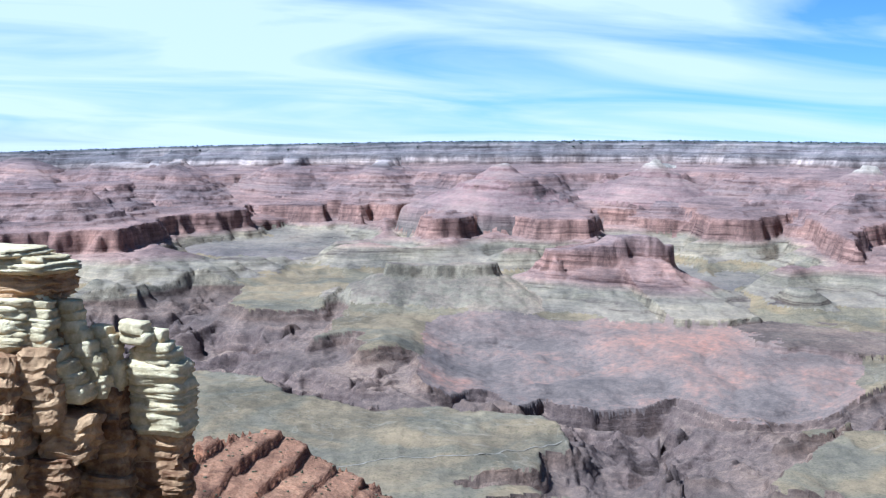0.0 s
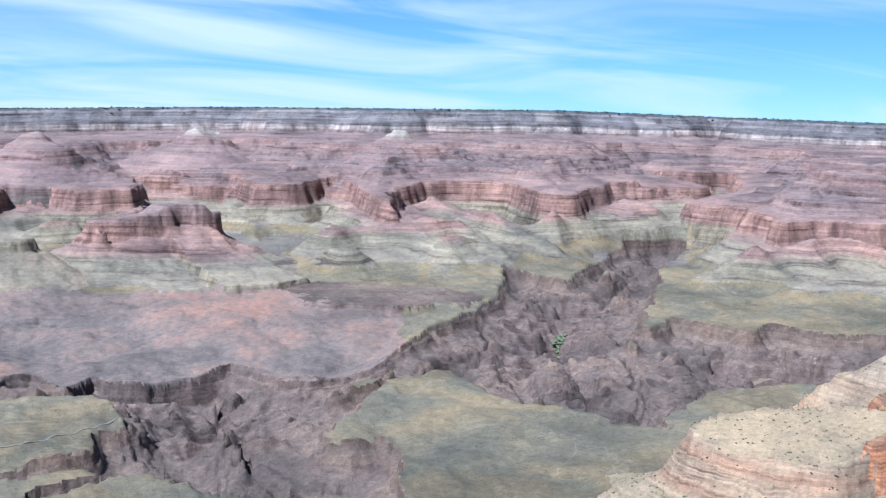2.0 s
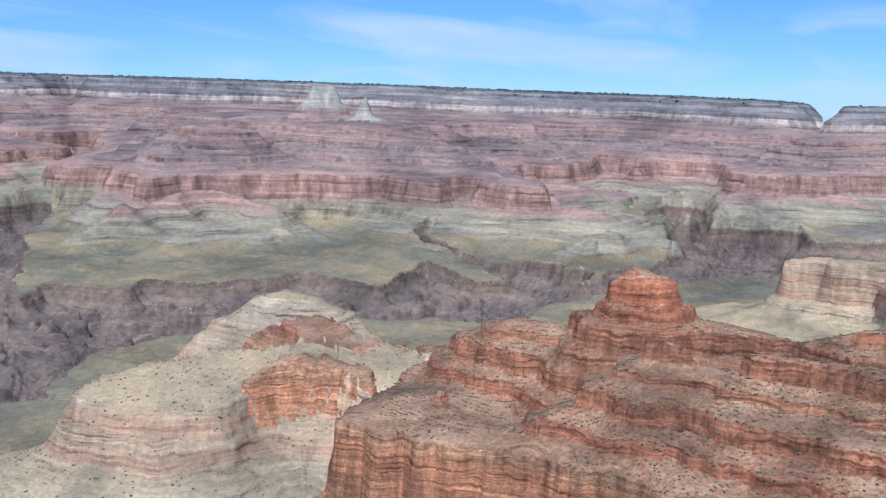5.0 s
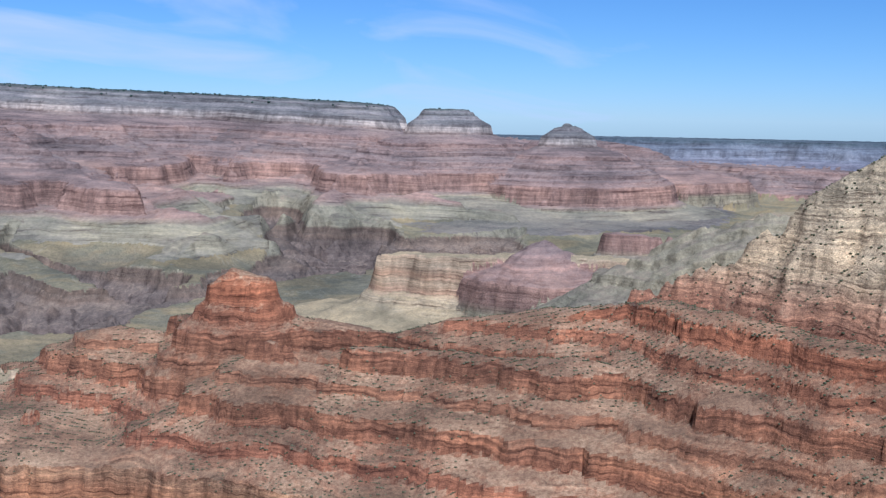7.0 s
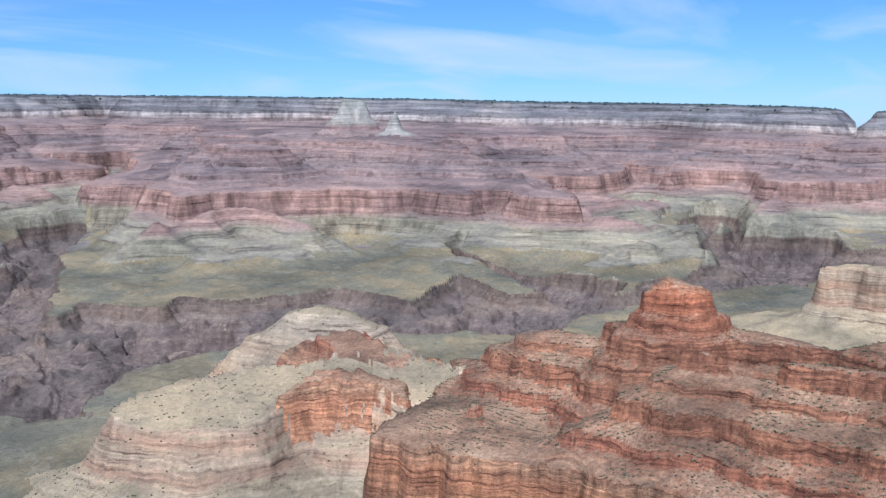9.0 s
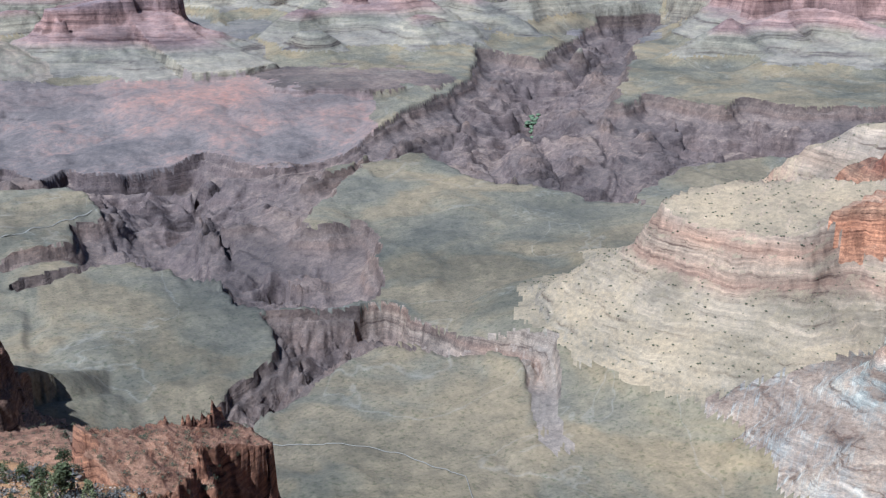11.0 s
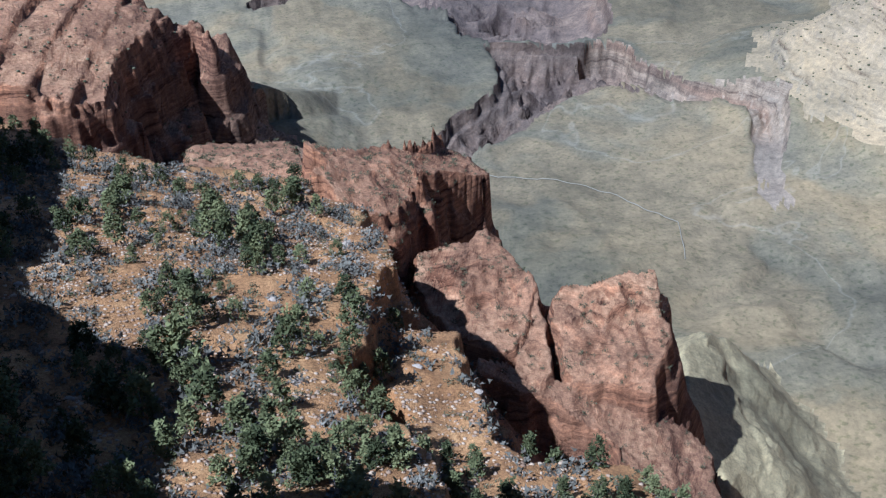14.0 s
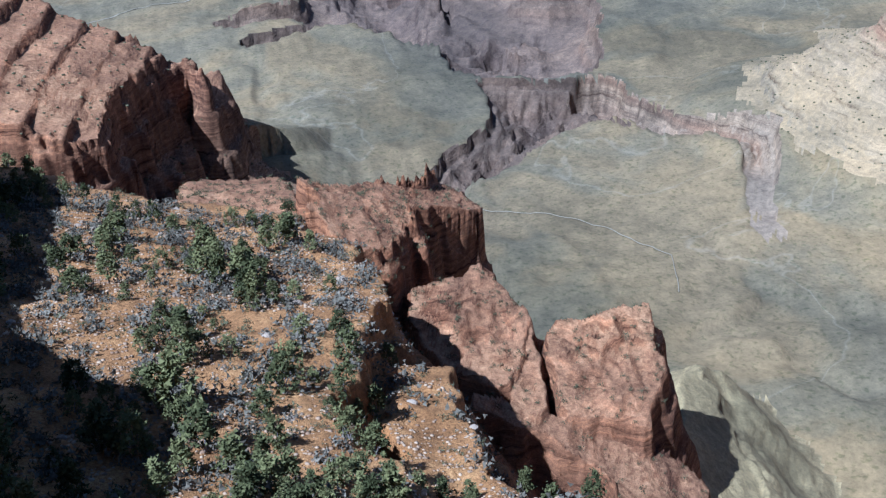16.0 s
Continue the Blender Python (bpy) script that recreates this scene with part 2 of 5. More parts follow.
RWW = ((170, 34), (60, 16), (20, 6))
BUTW = ((90, 16), (28, 6), (9, 2))
MIDW = ((90, 22), (28, 9), (9, 3))
NEARW = ((50, 12), (15, 4.5), (5, 1.6))
STEPS = [(6, 2), (5, 20), (7, 2), (5, 22), (8, 2), (5, 28), (9, 2), (6, 40), (9, 3), (8, 60), (20, 110)]
MASSES = [
    Mass("north_rim", [(-44.32, 4400, 0), (-21.32, 4250, 0), (-7.32, 3750, 0), (3.66, 3450, 0), (12.58, 3550, 0), (20.51, 3300, 0), (28.42, 3350, 0), (35.32, 3600, 0), (37.88, 4400, 0), (40.25, 3600, 0), (50.04, 3450, 0),
                       (59.75, 3250, 0), (67.51, 3150, 0), (72.61, 3080, 0), (74, 3150, 0), (73.8, 4000, 0), (73.4, 7000, 0), (40.25, 7000, 0), (10.6, 7000, 0), (-17.32, 7000, 0), (-44.32, 7000, 0)], True, 0.45, warp=((520, 170), (170, 30), (48, 12)), dipped=True),
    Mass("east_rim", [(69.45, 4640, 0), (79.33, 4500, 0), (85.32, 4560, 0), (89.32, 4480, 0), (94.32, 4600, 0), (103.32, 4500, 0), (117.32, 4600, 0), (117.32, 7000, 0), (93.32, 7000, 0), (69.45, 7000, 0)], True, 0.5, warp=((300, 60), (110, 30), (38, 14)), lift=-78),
    Mass("red_cliff_wall", [(-46, 2150)] + [(-22.87, 2013), (-21.36, 2071), (-19.82, 2109), (-18.24, 2122), (-16.02, 2144), (-14.52, 2293), (-14.41, 2441), (-12.53, 2655), (-10.9, 2662), (-9.65, 2747), (-9.28, 2939), (-7.41, 2921), (-5.49, 2830), (-5.09, 2928), (-3.61, 2772), (-3.18, 2915), (-1.85, 2787), (-1.12, 2854), (0.48, 2349), (2.45, 2443), (4.07, 2424), (5.55, 2359), (8.12, 2355), (8.44, 2678), (9.88, 2667), (11.72, 2703), (13.33, 2809), (14.31, 2457), (16.41, 2441), (18.48, 2625), (18.88, 2494), (21.42, 2112), (21.29, 2349), (23.05, 2516), (24.01, 2583), (25.23, 2595), (27.59, 2533), (29.96, 2307), (32.01, 2491), (33.47, 2706), (36.36, 3679), (38.08, 3900)] + [(37, 6500), (-46, 6500)], True, 0.34, 0.2, -80, z=-158, warp=RWW, dipped=True, rugged=320),
    Mass("red_cliff_wall", [(38.3, 3798), (39.55, 2816), (39.85, 2200), (41.22, 2030), (42.97, 2091), (47.07, 2113), (50.02, 2153), (52.97, 2165), (55.9, 2087), (57.35, 2153), (59.38, 2027), (61.94, 1986), (60.22, 2300), (59.08, 2488), (63.04, 2498), (64.13, 2916), (67.12, 3017), (66.31, 2665), (69.79, 2947), (71.26, 2689), (71.79, 2480), (73.5, 2459), (74.79, 2607), (76.33, 2643), (78.62, 2854), (80.91, 3221), (81.54, 3655), (82.44, 2810), (84.24, 2975), (84.75, 3319), (86.48, 3205), (87.3, 3900), (89.56, 3933), (93.92, 3670), (97.01, 3900)] + [(118, 3400), (118, 6500), (39, 6500)], True, 0.34, 0.2, -80, z=-158, warp=RWW, dipped=True, rugged=320),
    Mass("dark_mesa", [(6.81, 1880, -152.3), (8.83, 1892, -139), (9.39, 1904, -125.4), (11.11, 1916, -122.2), (11.48, 1928, -137.7)], profile=[(4, 3), (30, 6), (6, 12), (34, 80), (30, 140)], half=22, warp=((80, 20), (28, 10), (9, 3))),
    Mass("dark_ledge", [(-2.02, 1800, -181.6), (0.06, 1800, -182.6), (3.31, 1800, -174)], profile=[(18, 3), (40, 90), (30, 120)], half=14, warp=((80, 20), (28, 8))),
    Mass("river_bench", [(-2.01, 2371), (0.75, 1770), (2.83, 1821), (5.8, 1801), (7.26, 1872), (9.57, 1977), (12.46, 1986), (15.57, 1947), (15.83, 1696), (16.96, 1566), (18.38, 1536), (20.69, 1550), (22.44, 1538), (25.53, 1574)] + [(27.3, 1800), (20, 2300), (0, 2600)], True, z=-250, profile=[(9, 2), (2, 5), (11, 2), (6, 24), (40, 150)], warp=((80, 26), (28, 10), (9, 3)), lift=14),
    Mass("pale_terrace", [(37.33, 673.7, -172), (38.53, 643.5, -172), (40.88, 623.1, -172), (44.47, 619.4, -170), (46.31, 653, -158), (48.73, 663.9, -154), (51.44, 656.2, -156), (52.94, 635.2, -164), (54.15, 631.4, -167), (55.94, 681.5, -158), (52.95, 711.1, -150), (48.74, 702.9, -148), (44.24, 700.3, -150), (40.96, 696.7, -157), (38.88, 689.4, -164)], True, plane=True, bump=1.6, profile=[(3, .4), (1.5, 3.5), (5, .7), (1.5, 4), (6, .8), (2, 4), (6, 1), (38, 62), (32, 110)], warp=((50, 7), (15, 3), (5, 1.2))),
    Mass("red_face", [(46.06, 642.4, -159.5), (47.52, 654, -155), (49.03, 654.8, -153), (51.44, 649, -155), (52.94, 626.1, -163), (52.64, 652, -155), (50.54, 669.3, -149), (48.13, 670.7, -149)], True, plane=True, bump=1.5, profile=[(11, 2.5), (2, 2), (9, 2), (3, 3), (40, 20)], warp=((26, 3), (9, 1.6), (4, .8))),
    Mass("red_flank", [(47.86, 754, -142.5), (49.96, 758.7, -140.5), (52.05, 721.9, -146.5), (53.85, 698.3, -149.5), (52.35, 677.2, -153), (49.34, 695.6, -151)], True, plane=True, bump=1.5, profile=[(4, 1), (2, 3), (40, 40)], warp=((26, 3), (9, 1.6), (4, .8))),
    Mass("pale_knob", [(45.17, 810, -152.28), (46.68, 804, -136.46), (48.18, 798, -131.7), (49.97, 792, -135.41), (51.46, 786, -144.94), (52.35, 780, -161.33)], profile=[(2, 6), (4, 3), (2, 3), (4, 1), (2, 5), (4, 1), (6, 9), (5, 2), (50, 70)], half=7, warp=((40, 7), (14, 3), (5, 1.2))),
    Mass("far_spur", [(-20.32, 3300, -60, 20), (-18.82, 2500, -140, 30)], k=0.42, warp=MIDW),
    Mass("far_spur", [(-12.82, 3500, -50, 10), (-13.72, 2950, -62, 8)], k=0.42, warp=MIDW),
    Mass("far_spur", [(-6.82, 3700, -20, 20), (-7.52, 3200, -70, 14)], k=0.42, warp=MIDW, lift=12),
    Mass("far_spur", [(-2.32, 3500, -30, 20), (-2.92, 3050, -78, 14)], k=0.42, warp=MIDW, lift=22),
    Mass("far_spur", [(11.39, 3000, -80, 14), (12.18, 2700, -120, 20)], k=0.42, warp=MIDW, lift=30),
    Mass("far_spur", [(21.31, 2900, -84, 20), (19.72, 2600, -130, 20)], k=0.42, warp=MIDW, lift=32),
    Mass("far_spur", [(26.75, 3250, -46, 8), (26.06, 2900, -110, 20)], k=0.42, warp=MIDW, lift=34),
    Mass("far_spur", [(45.17, 3200, -70, 10), (41.73, 2700, -120, 30)], k=0.42, warp=MIDW, lift=34),
    Mass("far_spur", [(67.02, 3100, -50, 20), (67.7, 2850, -130, 30)], k=0.42, warp=MIDW, lift=24),
    Mass("far_spur", [(43.31, 2560, -78.42), (46.54, 2575, -60.42), (50.63, 2590, -64.72), (54.39, 2605, -76.42)], profile=STEPS, half=10, warp=((150, 34), (50, 14), (16, 5)), lift=45.9),
    Mass("far_spur", [(-19.59, 3020, -98.92), (-17.23, 3035, -53.22), (-13.98, 3050, -40.12), (-12.29, 3065, -87.72)], profile=STEPS, half=10, warp=((150, 34), (50, 14), (16, 5)), lift=-11.6),
    Mass("far_spur", [(-8.62, 3260, -81.77), (-4.28, 3275, -64.37), (-0.16, 3290, -63.87)], profile=STEPS, half=10, warp=((150, 34), (50, 14), (16, 5)), lift=22.6),
    Mass("far_spur", [(8.63, 3040, -81.75), (10.62, 3055, -58.25)], profile=STEPS, half=10, warp=((150, 34), (50, 14), (16, 5)), lift=43.0),
    Mass("far_spur", [(16.06, 2930, -72.7), (19.42, 2945, -67.3)], profile=STEPS, half=10, warp=((150, 34), (50, 14), (16, 5)), lift=62.4),
    Mass("far_spur", [(26.35, 2950, -61.6), (29.29, 2965, -68.8), (31.94, 2980, -79.6)], profile=STEPS, half=10, warp=((150, 34), (50, 14), (16, 5)), lift=67.9),
    Mass("far_spur", [(75.65, 2960, -71), (77.41, 2975, -60.7), (80.05, 2990, -78.3)], profile=STEPS, half=10, warp=((150, 34), (50, 14), (16, 5)), lift=21.4),
    Mass("far_spur", [(82.37, 3300, -69.07), (84.09, 3315, -54.17), (87.8, 3330, -86.77)], profile=STEPS, half=10, warp=((150, 34), (50, 14), (16, 5)), lift=2.8),
    Mass("far_spur", [(52.29, 2520, -48.57), (54.81, 2535, -77.67), (59.03, 2550, -113.77)], profile=STEPS, half=10, warp=((150, 34), (50, 14), (16, 5)), lift=11.6),
    Mass("spired_butte", [(3.63, 2650, -62), (3.75, 2662, -64)], profile=[(8, 3), (14, 24), (6, 3), (14, 30), (7, 3), (14, 40), (9, 3), (50, 120)], half=2, warp=((70, 12), (24, 6), (8, 2)), lift=58.2),
    Mass("pale_capped_butte", [(21.55, 2800, -56), (21.85, 2812, -58)], profile=[(9, 3), (5, 9), (6, 4), (16, 34), (7, 3), (16, 40), (50, 120)], half=7, warp=((70, 12), (24, 6), (8, 2)), lift=77.4),
    Mass("pale_capped_butte", [(11.37, 2900, -56), (11.67, 2912, -58)], profile=[(9, 3), (5, 9), (6, 4), (16, 34), (7, 3), (16, 40), (50, 120)], half=7, warp=((70, 12), (24, 6), (8, 2)), lift=69.5),
    Mass("pale_spur", [(11.29, 3050, -42, 10), (11.79, 3400, -30, 10)], k=0.4, warp=BUTW, lift=34),
    Mass("pyramid_temple", [(52.35, 2600, -14), (52.43, 2612, -16)], profile=[(22, 9), (6, 5), (20, 8), (12, 26), (10, 8), (8, 24), (7, 3), (10, 40), (8, 3), (12, 50), (9, 3), (60, 160)], half=1, warp=((70, 6), (24, 4), (8, 2)), lift=49.1),
    Mass("twin_temple", [(49.8, 2700, -14), (50.4, 2712, -16)], profile=[(16, 8), (4, 6), (26, 7), (14, 14), (12, 5), (12, 30), (8, 3), (14, 50), (60, 140)], half=9, warp=((70, 12), (24, 6), (8, 2)), lift=76.0),
    Mass("throne_mesa", [(76.56, 2900, 0, 14), (78.34, 2920, 0, 14)], k=0.5, warp=BUTW, lift=19),
    Mass("east_temple", [(83.72, 2850, -2, 1), (84.32, 2860, -16, 4)], k=0.45, warp=BUTW, lift=-6),
    Mass("pale_mesa", [(74.79, 1255, -158, 12), (79.33, 1240, -156, 18), (83.32, 1225, -152, 20), (87.32, 1230, -156, 16), (90.32, 1240, -140, 6), (93.62, 1250, -100, 8), (97.32, 1230, -92, 20)], k=0.6, warp=((90, 22), (28, 10), (11, 6))),
    Mass("red_cone", [(82.59, 1225, -131), (82.79, 1228, -132)], profile=[(4, 5), (22, 34), (20, 40)], half=2, warp=BUTW),
    Mass("dark_ridge", [(88.29, 1060, -121.8), (90.75, 1060, -99.6), (92.9, 1060, -86.4), (95.02, 1060, -82.7), (98.09, 1060, -78.2)], profile=[(6, 2), (5, 10), (8, 2), (8, 20), (8, 2), (70, 150)], half=5, warp=MIDW),
    Mass("dark_mesa", [(86.56, 1700, -174.8), (88.55, 1700, -177.8)], profile=[(30, 6), (30, 80), (30, 140)], half=14, warp=MIDW),
    Mass("red_saddle", [(51.01, 815, -166, 3), (53.44, 760, -164, 4), (56.83, 690, -150, 5), (59.75, 632, -124, 4)], k=0.6, warp=NEARW),
    Mass("cedar_ridge", [(59.75, 630, -120, 3), (63.63, 600, -109, 4), (67.12, 575, -100, 5), (70.44, 565, -106, 3), (74.69, 548, -110, 3), (77.85, 537, -100, 6), (83.32, 540, -95, 8), (88.22, 530, -87, 8), (92, 490, -84, 8), (97, 455, -86, 8), (104, 440, -86, 8), (114, 430, -86, 8)], k=0.6, warp=((60, 9), (17, 5), (5, 1.8))),
    Mass("pale_slope", [(87.95, 560, -86), (90.3, 556, -74.9), (92.97, 550, -57.9), (94.77, 546, -45.9), (95.81, 544, -34.8), (100.08, 540, -10), (101.85, 538, -1.1), (105.53, 530, 9.7)], profile=[(5, 1), (3, 3), (8, 2), (12, 14), (9, 2), (14, 18), (7, 2), (30, 30)], half=3, warp=((46, 8), (15, 4), (5, 1.8))),
    Mass("red_butte", [(66.54, 573, -80, 2), (67.9, 570, -84, 3)], k=1.05, warp=((14, 3), (5, 1.6), (2, .6))),
    Mass("red_wall_bench", [(50.5, 548, -157), (51.8, 522, -157), (55.7, 500, -157), (60, 486, -156), (62, 640, -156), (56, 640, -156)], True, 1.0, 0.2, -132, warp=NEARW),
    Mass("red_wall_bench", [(58.5, 494, -157), (61.7, 478, -156), (67.5, 450, -156), (79.4, 400, -156), (99.3, 380, -156), (112, 380, -156), (112, 600, -156), (62, 640, -156)], True, 1.0, 0.5, -100, warp=NEARW),
    Mass("tilted_mesa", [(0.2, 503.5, -161.6), (-0.82, 479.5, -159.6), (-2.36, 453.2, -156.2), (-3.95, 423.2, -153.7), (-6.03, 380, -152.3), (-8.15, 379.4, -146.1), (-10.98, 393.2, -135.6), (-14.08, 406, -124), (-10.8, 466.8, -124.1), (-7.91, 507.5, -128.8), (-5.8, 503.3, -137.7), (1.3, 492, -167), (1.0, 478, -166)], True, plane=True, step=6.0, bump=1.2, profile=[(5, 1), (2, 2), (10, 1.5), (2, 3), (16, 2), (4, 5), (12, 3), (60, 70)], warp=((30, 7), (10, 3.6), (4, 1.8))),
    Mass("mesa_tip", [(0.83, 515.9, -180), (1.89, 526, -182), (2.58, 502.5, -192), (1.73, 487.4, -194), (1.06, 491.3, -188)], True, plane=True, bump=2.0, profile=[(6, 1.5), (2, 2), (8, 2), (30, 10)], warp=((20, 4), (8, 2.4), (4, 1.2))),
    Mass("mesa_apron", [(1.58, 515.4, -205), (2.96, 534.1, -212), (4.74, 549.9, -226), (6.19, 541.6, -238), (3.64, 512.1, -228)], profile=[(30, 70)], half=5, warp=((40, 6), (12, 2.5), (5, 1))),
    Mass("dark_fin", [(5.83, 255.7, -126), (7.66, 265.4, -127), (10.61, 274.8, -128), (12.39, 282.4, -130), (13.66, 296.9, -132), (14.17, 297.6, -146), (15.85, 288.4, -158), (11.71, 265.2, -130), (11.12, 242.8, -126), (9.44, 217, -121), (7.49, 225.9, -121)], True, plane=True, bump=2.0, profile=[(6, 1), (2, 2), (14, 2), (3, 3), (20, 4), (60, 60)], warp=((26, 5), (9, 3), (4, 1.4))),
    Mass("red_knoll", [(-1.91, 259.3, -125), (-0.49, 295, -134.9), (4.52, 307.5, -141.8), (5.38, 277.6, -134.6), (7.54, 244.7, -127.1), (7.5, 231.5, -123.5), (3.69, 254.4, -127.5)], True, plane=True, bump=2.0, profile=[(5, 1), (3, 3), (8, 2), (40, 50)], warp=((26, 4), (9, 2), (4, 1.2))),
    Mass("scrub_block", [(11.69, 227.4, -136), (13.14, 234.3, -137), (16.21, 243, -140), (17.58, 239.8, -140), (17.79, 230.8, -140), (18.97, 224.9, -141), (18.22, 216.2, -142), (17.37, 199.1, -146), (14.17, 203.2, -144), (12.75, 210.7, -141)], True, plane=True, bump=3.0, profile=[(8, 1.5), (2, 2), (10, 2), (2, 2), (40, 12)], warp=((30, 4), (10, 2.2), (4, 1.2))),
    Mass("scrub_block", [(19.25, 227.4, -143), (19.64, 216.1, -144), (21.12, 197, -149), (19.87, 194, -149), (18.37, 197.2, -148), (18.81, 210.2, -145)], True, plane=True, bump=3.0, profile=[(8, 1.5), (2, 2), (10, 2), (2, 2), (40, 12)], warp=((20, 2), (8, 1.6), (4, 1))),
    Mass("grey_block", [(21.14, 224.5, -143), (23.82, 231.3, -143), (26.36, 238.1, -143), (27.11, 225.3, -147), (27.6, 222.3, -148), (27.33, 210.1, -151), (27.33, 200.8, -155), (21.88, 197.4, -151), (20.77, 211.5, -147), (20.34, 217.9, -145)], True, plane=True, bump=3.0, profile=[(8, 1.5), (2, 2), (10, 2), (2, 2), (40, 12)], warp=((30, 3), (10, 2), (4, 1.2))),
    Mass("pale_mound", [(28.56, 274.2, -194), (29.7, 298, -200), (31.24, 292.2, -204), (32.5, 271.8, -205), (34.11, 245.6, -203), (32.74, 221.6, -196), (29.68, 235.8, -190)], True, plane=True, bump=0.8, profile=[(24, 26), (30, 34)], warp=((40, 6), (14, 3), (5, 1.4))),
    Mass("red_slope", [(16.01, 192.3, -148), (20.06, 196.1, -151), (21.88, 199.4, -153), (27.34, 204.2, -158), (29.73, 204.6, -164), (31.74, 197.2, -172), (33.59, 185, -176), (28.42, 163.6, -160), (25.53, 183.9, -157), (23.13, 189.9, -154), (20.83, 191.6, -150)], True, plane=True, bump=2.0, profile=[(6, 1.5), (14, 3), (60, 40)], warp=((26, 4), (9, 2), (4, 1.2))),
    Mass("rubble_spur", [(11.47, 145.6, -101.7), (13.81, 145.3, -102.2), (15.27, 128.3, -97.8), (16.4, 120.7, -95.8), (18.19, 105.4, -91.7), (20.35, 101.7, -90.9), (25.31, 103.2, -91.7), (29.61, 98.7, -90.6), (32.38, 87.8, -87.4), (10.05, 79.8, -83.5), (9.72, 122.4, -95)], True, 1.9, plane=True, bump=2.0, profile=[(8, 1.5), (3, 3), (12, 3), (60, 40)], warp=((22, 4), (8, 2), (3, .8))),
    Mass("wooded_shelf", [(-11.66, 291, -116.9), (-10.1, 287, -117.6), (-6.2, 249.9, -112.6), (-2.46, 237.8, -112.4), (2.13, 231.9, -113.8), (4.33, 226.1, -113.5), (7.5, 205.3, -109.5), (9.42, 184.4, -104.7), (10.57, 172.4, -101.8), (9.38, 157.8, -97.5), (8.51, 137.9, -91.9), (8.95, 126.1, -88.8), (7.78, 115.6, -85.7), (8.54, 101.8, -82.2), (10.34, 94.6, -80.6), (12.57, 81.1, -77.2), (9.54, 49.4, -68.2), (-13.67, 43.4, -63.8), (-20.67, 91, -71.2)], True, 1.9, plane=True, bump=1.0, profile=[(7, 1.2), (2, 2), (12, 3), (60, 40)], warp=((22, 4), (8, 2), (3, .8))),
    # unseen rock added left of the view; its crest shapes the shelf's shadow
    Mass("west_shade_wall", [(-80, 50, -8, 10)] + [(-34.07, 82.94, -22, 6), (-30.15, 96.71, -24, 6), (-28, 107.1, -26, 6), (-27.88, 121.99, -32, 6), (-26.73, 139.27, -38, 6), (-21.74, 178.31, -46, 6), (-18.73, 216.69, -52, 6), (-17.39, 258.87, -58, 6)], k=2.6, warp=((30, 4), (10, 2))),
    # spur under the pillars; its wide unseen west end is added to shade the shelf
    Mass("lookout_spur", [(-62, 56, -14, 12), (-46, 70, -14, 11), (-33.3, 66, -15, 6), (-22.3, 61, -10.5, 2), (-18.8, 60.5, -13, 1.2), (-17.9, 60.3, -16, 0.6)], k=30, warp=((6, .8), (2.4, .6), (1, .25))),
]


class Gorge:
    """A cut: (azimuth, range, half width, depth of its bed), with a ledge cliff at the lip and gullied walls under it."""

    def __init__(self, pts, lip=17.0, rough=1.0, size=170.0):
        self.xy = np.array([polar(p) for p in pts])
        self.w = [p[2] for p in pts]
        self.z = [p[3] for p in pts]
        self.lip, self.rough, self.size = lip, rough, size
        self.lo = self.xy.min(0) - max(self.w) * 1.6
        self.hi = self.xy.max(0) + max(self.w) * 1.6

    def height(self, x, y, ground):
        best = np.full(x.shape, 1e9)
        w, z, along = np.zeros(x.shape), np.zeros(x.shape), np.zeros(x.shape)
        gone = 0.0
        for i in range(len(self.xy) - 1):
            a, b = self.xy[i], self.xy[i + 1]
            ab = b - a
            t = np.clip(((x - a[0]) * ab[0] + (y - a[1]) * ab[1]) / (ab @ ab), 0, 1)
            d = np.hypot(x - a[0] - t * ab[0], y - a[1] - t * ab[1])
            ww = self.w[i] + (self.w[i + 1] - self.w[i]) * t
            m = d - ww < best
            best = np.where(m, d - ww, best)
            w = np.where(m, ww, w)
            z = np.where(m, self.z[i] + (self.z[i + 1] - self.z[i]) * t, z)
            ln = np.hypot(*ab)
            along = np.where(m, gone + ln * t + 900 * (ab[0] * (y - a[1]) > ab[1] * (x - a[0])), along)
            gone += ln
        e = best / np.maximum(w, 4)                       # 0 at the lip, -1 over the bed
        amp = self.rough * np.minimum(1, 130 / np.maximum(w, 4))
        e = e + amp * (0.42 * (fbm(x, y, self.size, 3, 0.5, ridged=True) - 0.3) + 0.12 * fbm(x + 50, y, self.size / 4.5, 3))
        u = np.clip(-e, 0, 1)
        drop = np.maximum(ground - z, 0)
        cliff = np.minimum(self.lip, drop * 0.6) * smooth(0, 1, u / np.maximum(0.035, 2.5 / np.maximum(w, 4)))
        rest = np.maximum(drop - self.lip, 0) * np.clip((u - 0.05) / 0.8, 0, 1) ** 0.55
        gully = 0.46 * drop * self.rough * fbm(along + 12 * fbm(x, y, self.size * 0.4, 3), 0.4 * best, self.size * 0.32, 4, 0.6, ridged=True) * smooth(0.14, 0.45, u) * (1 - smooth(0.8, 0.95, u))
        return np.where(u > 0, ground - cliff - rest + gully, 1e9), u


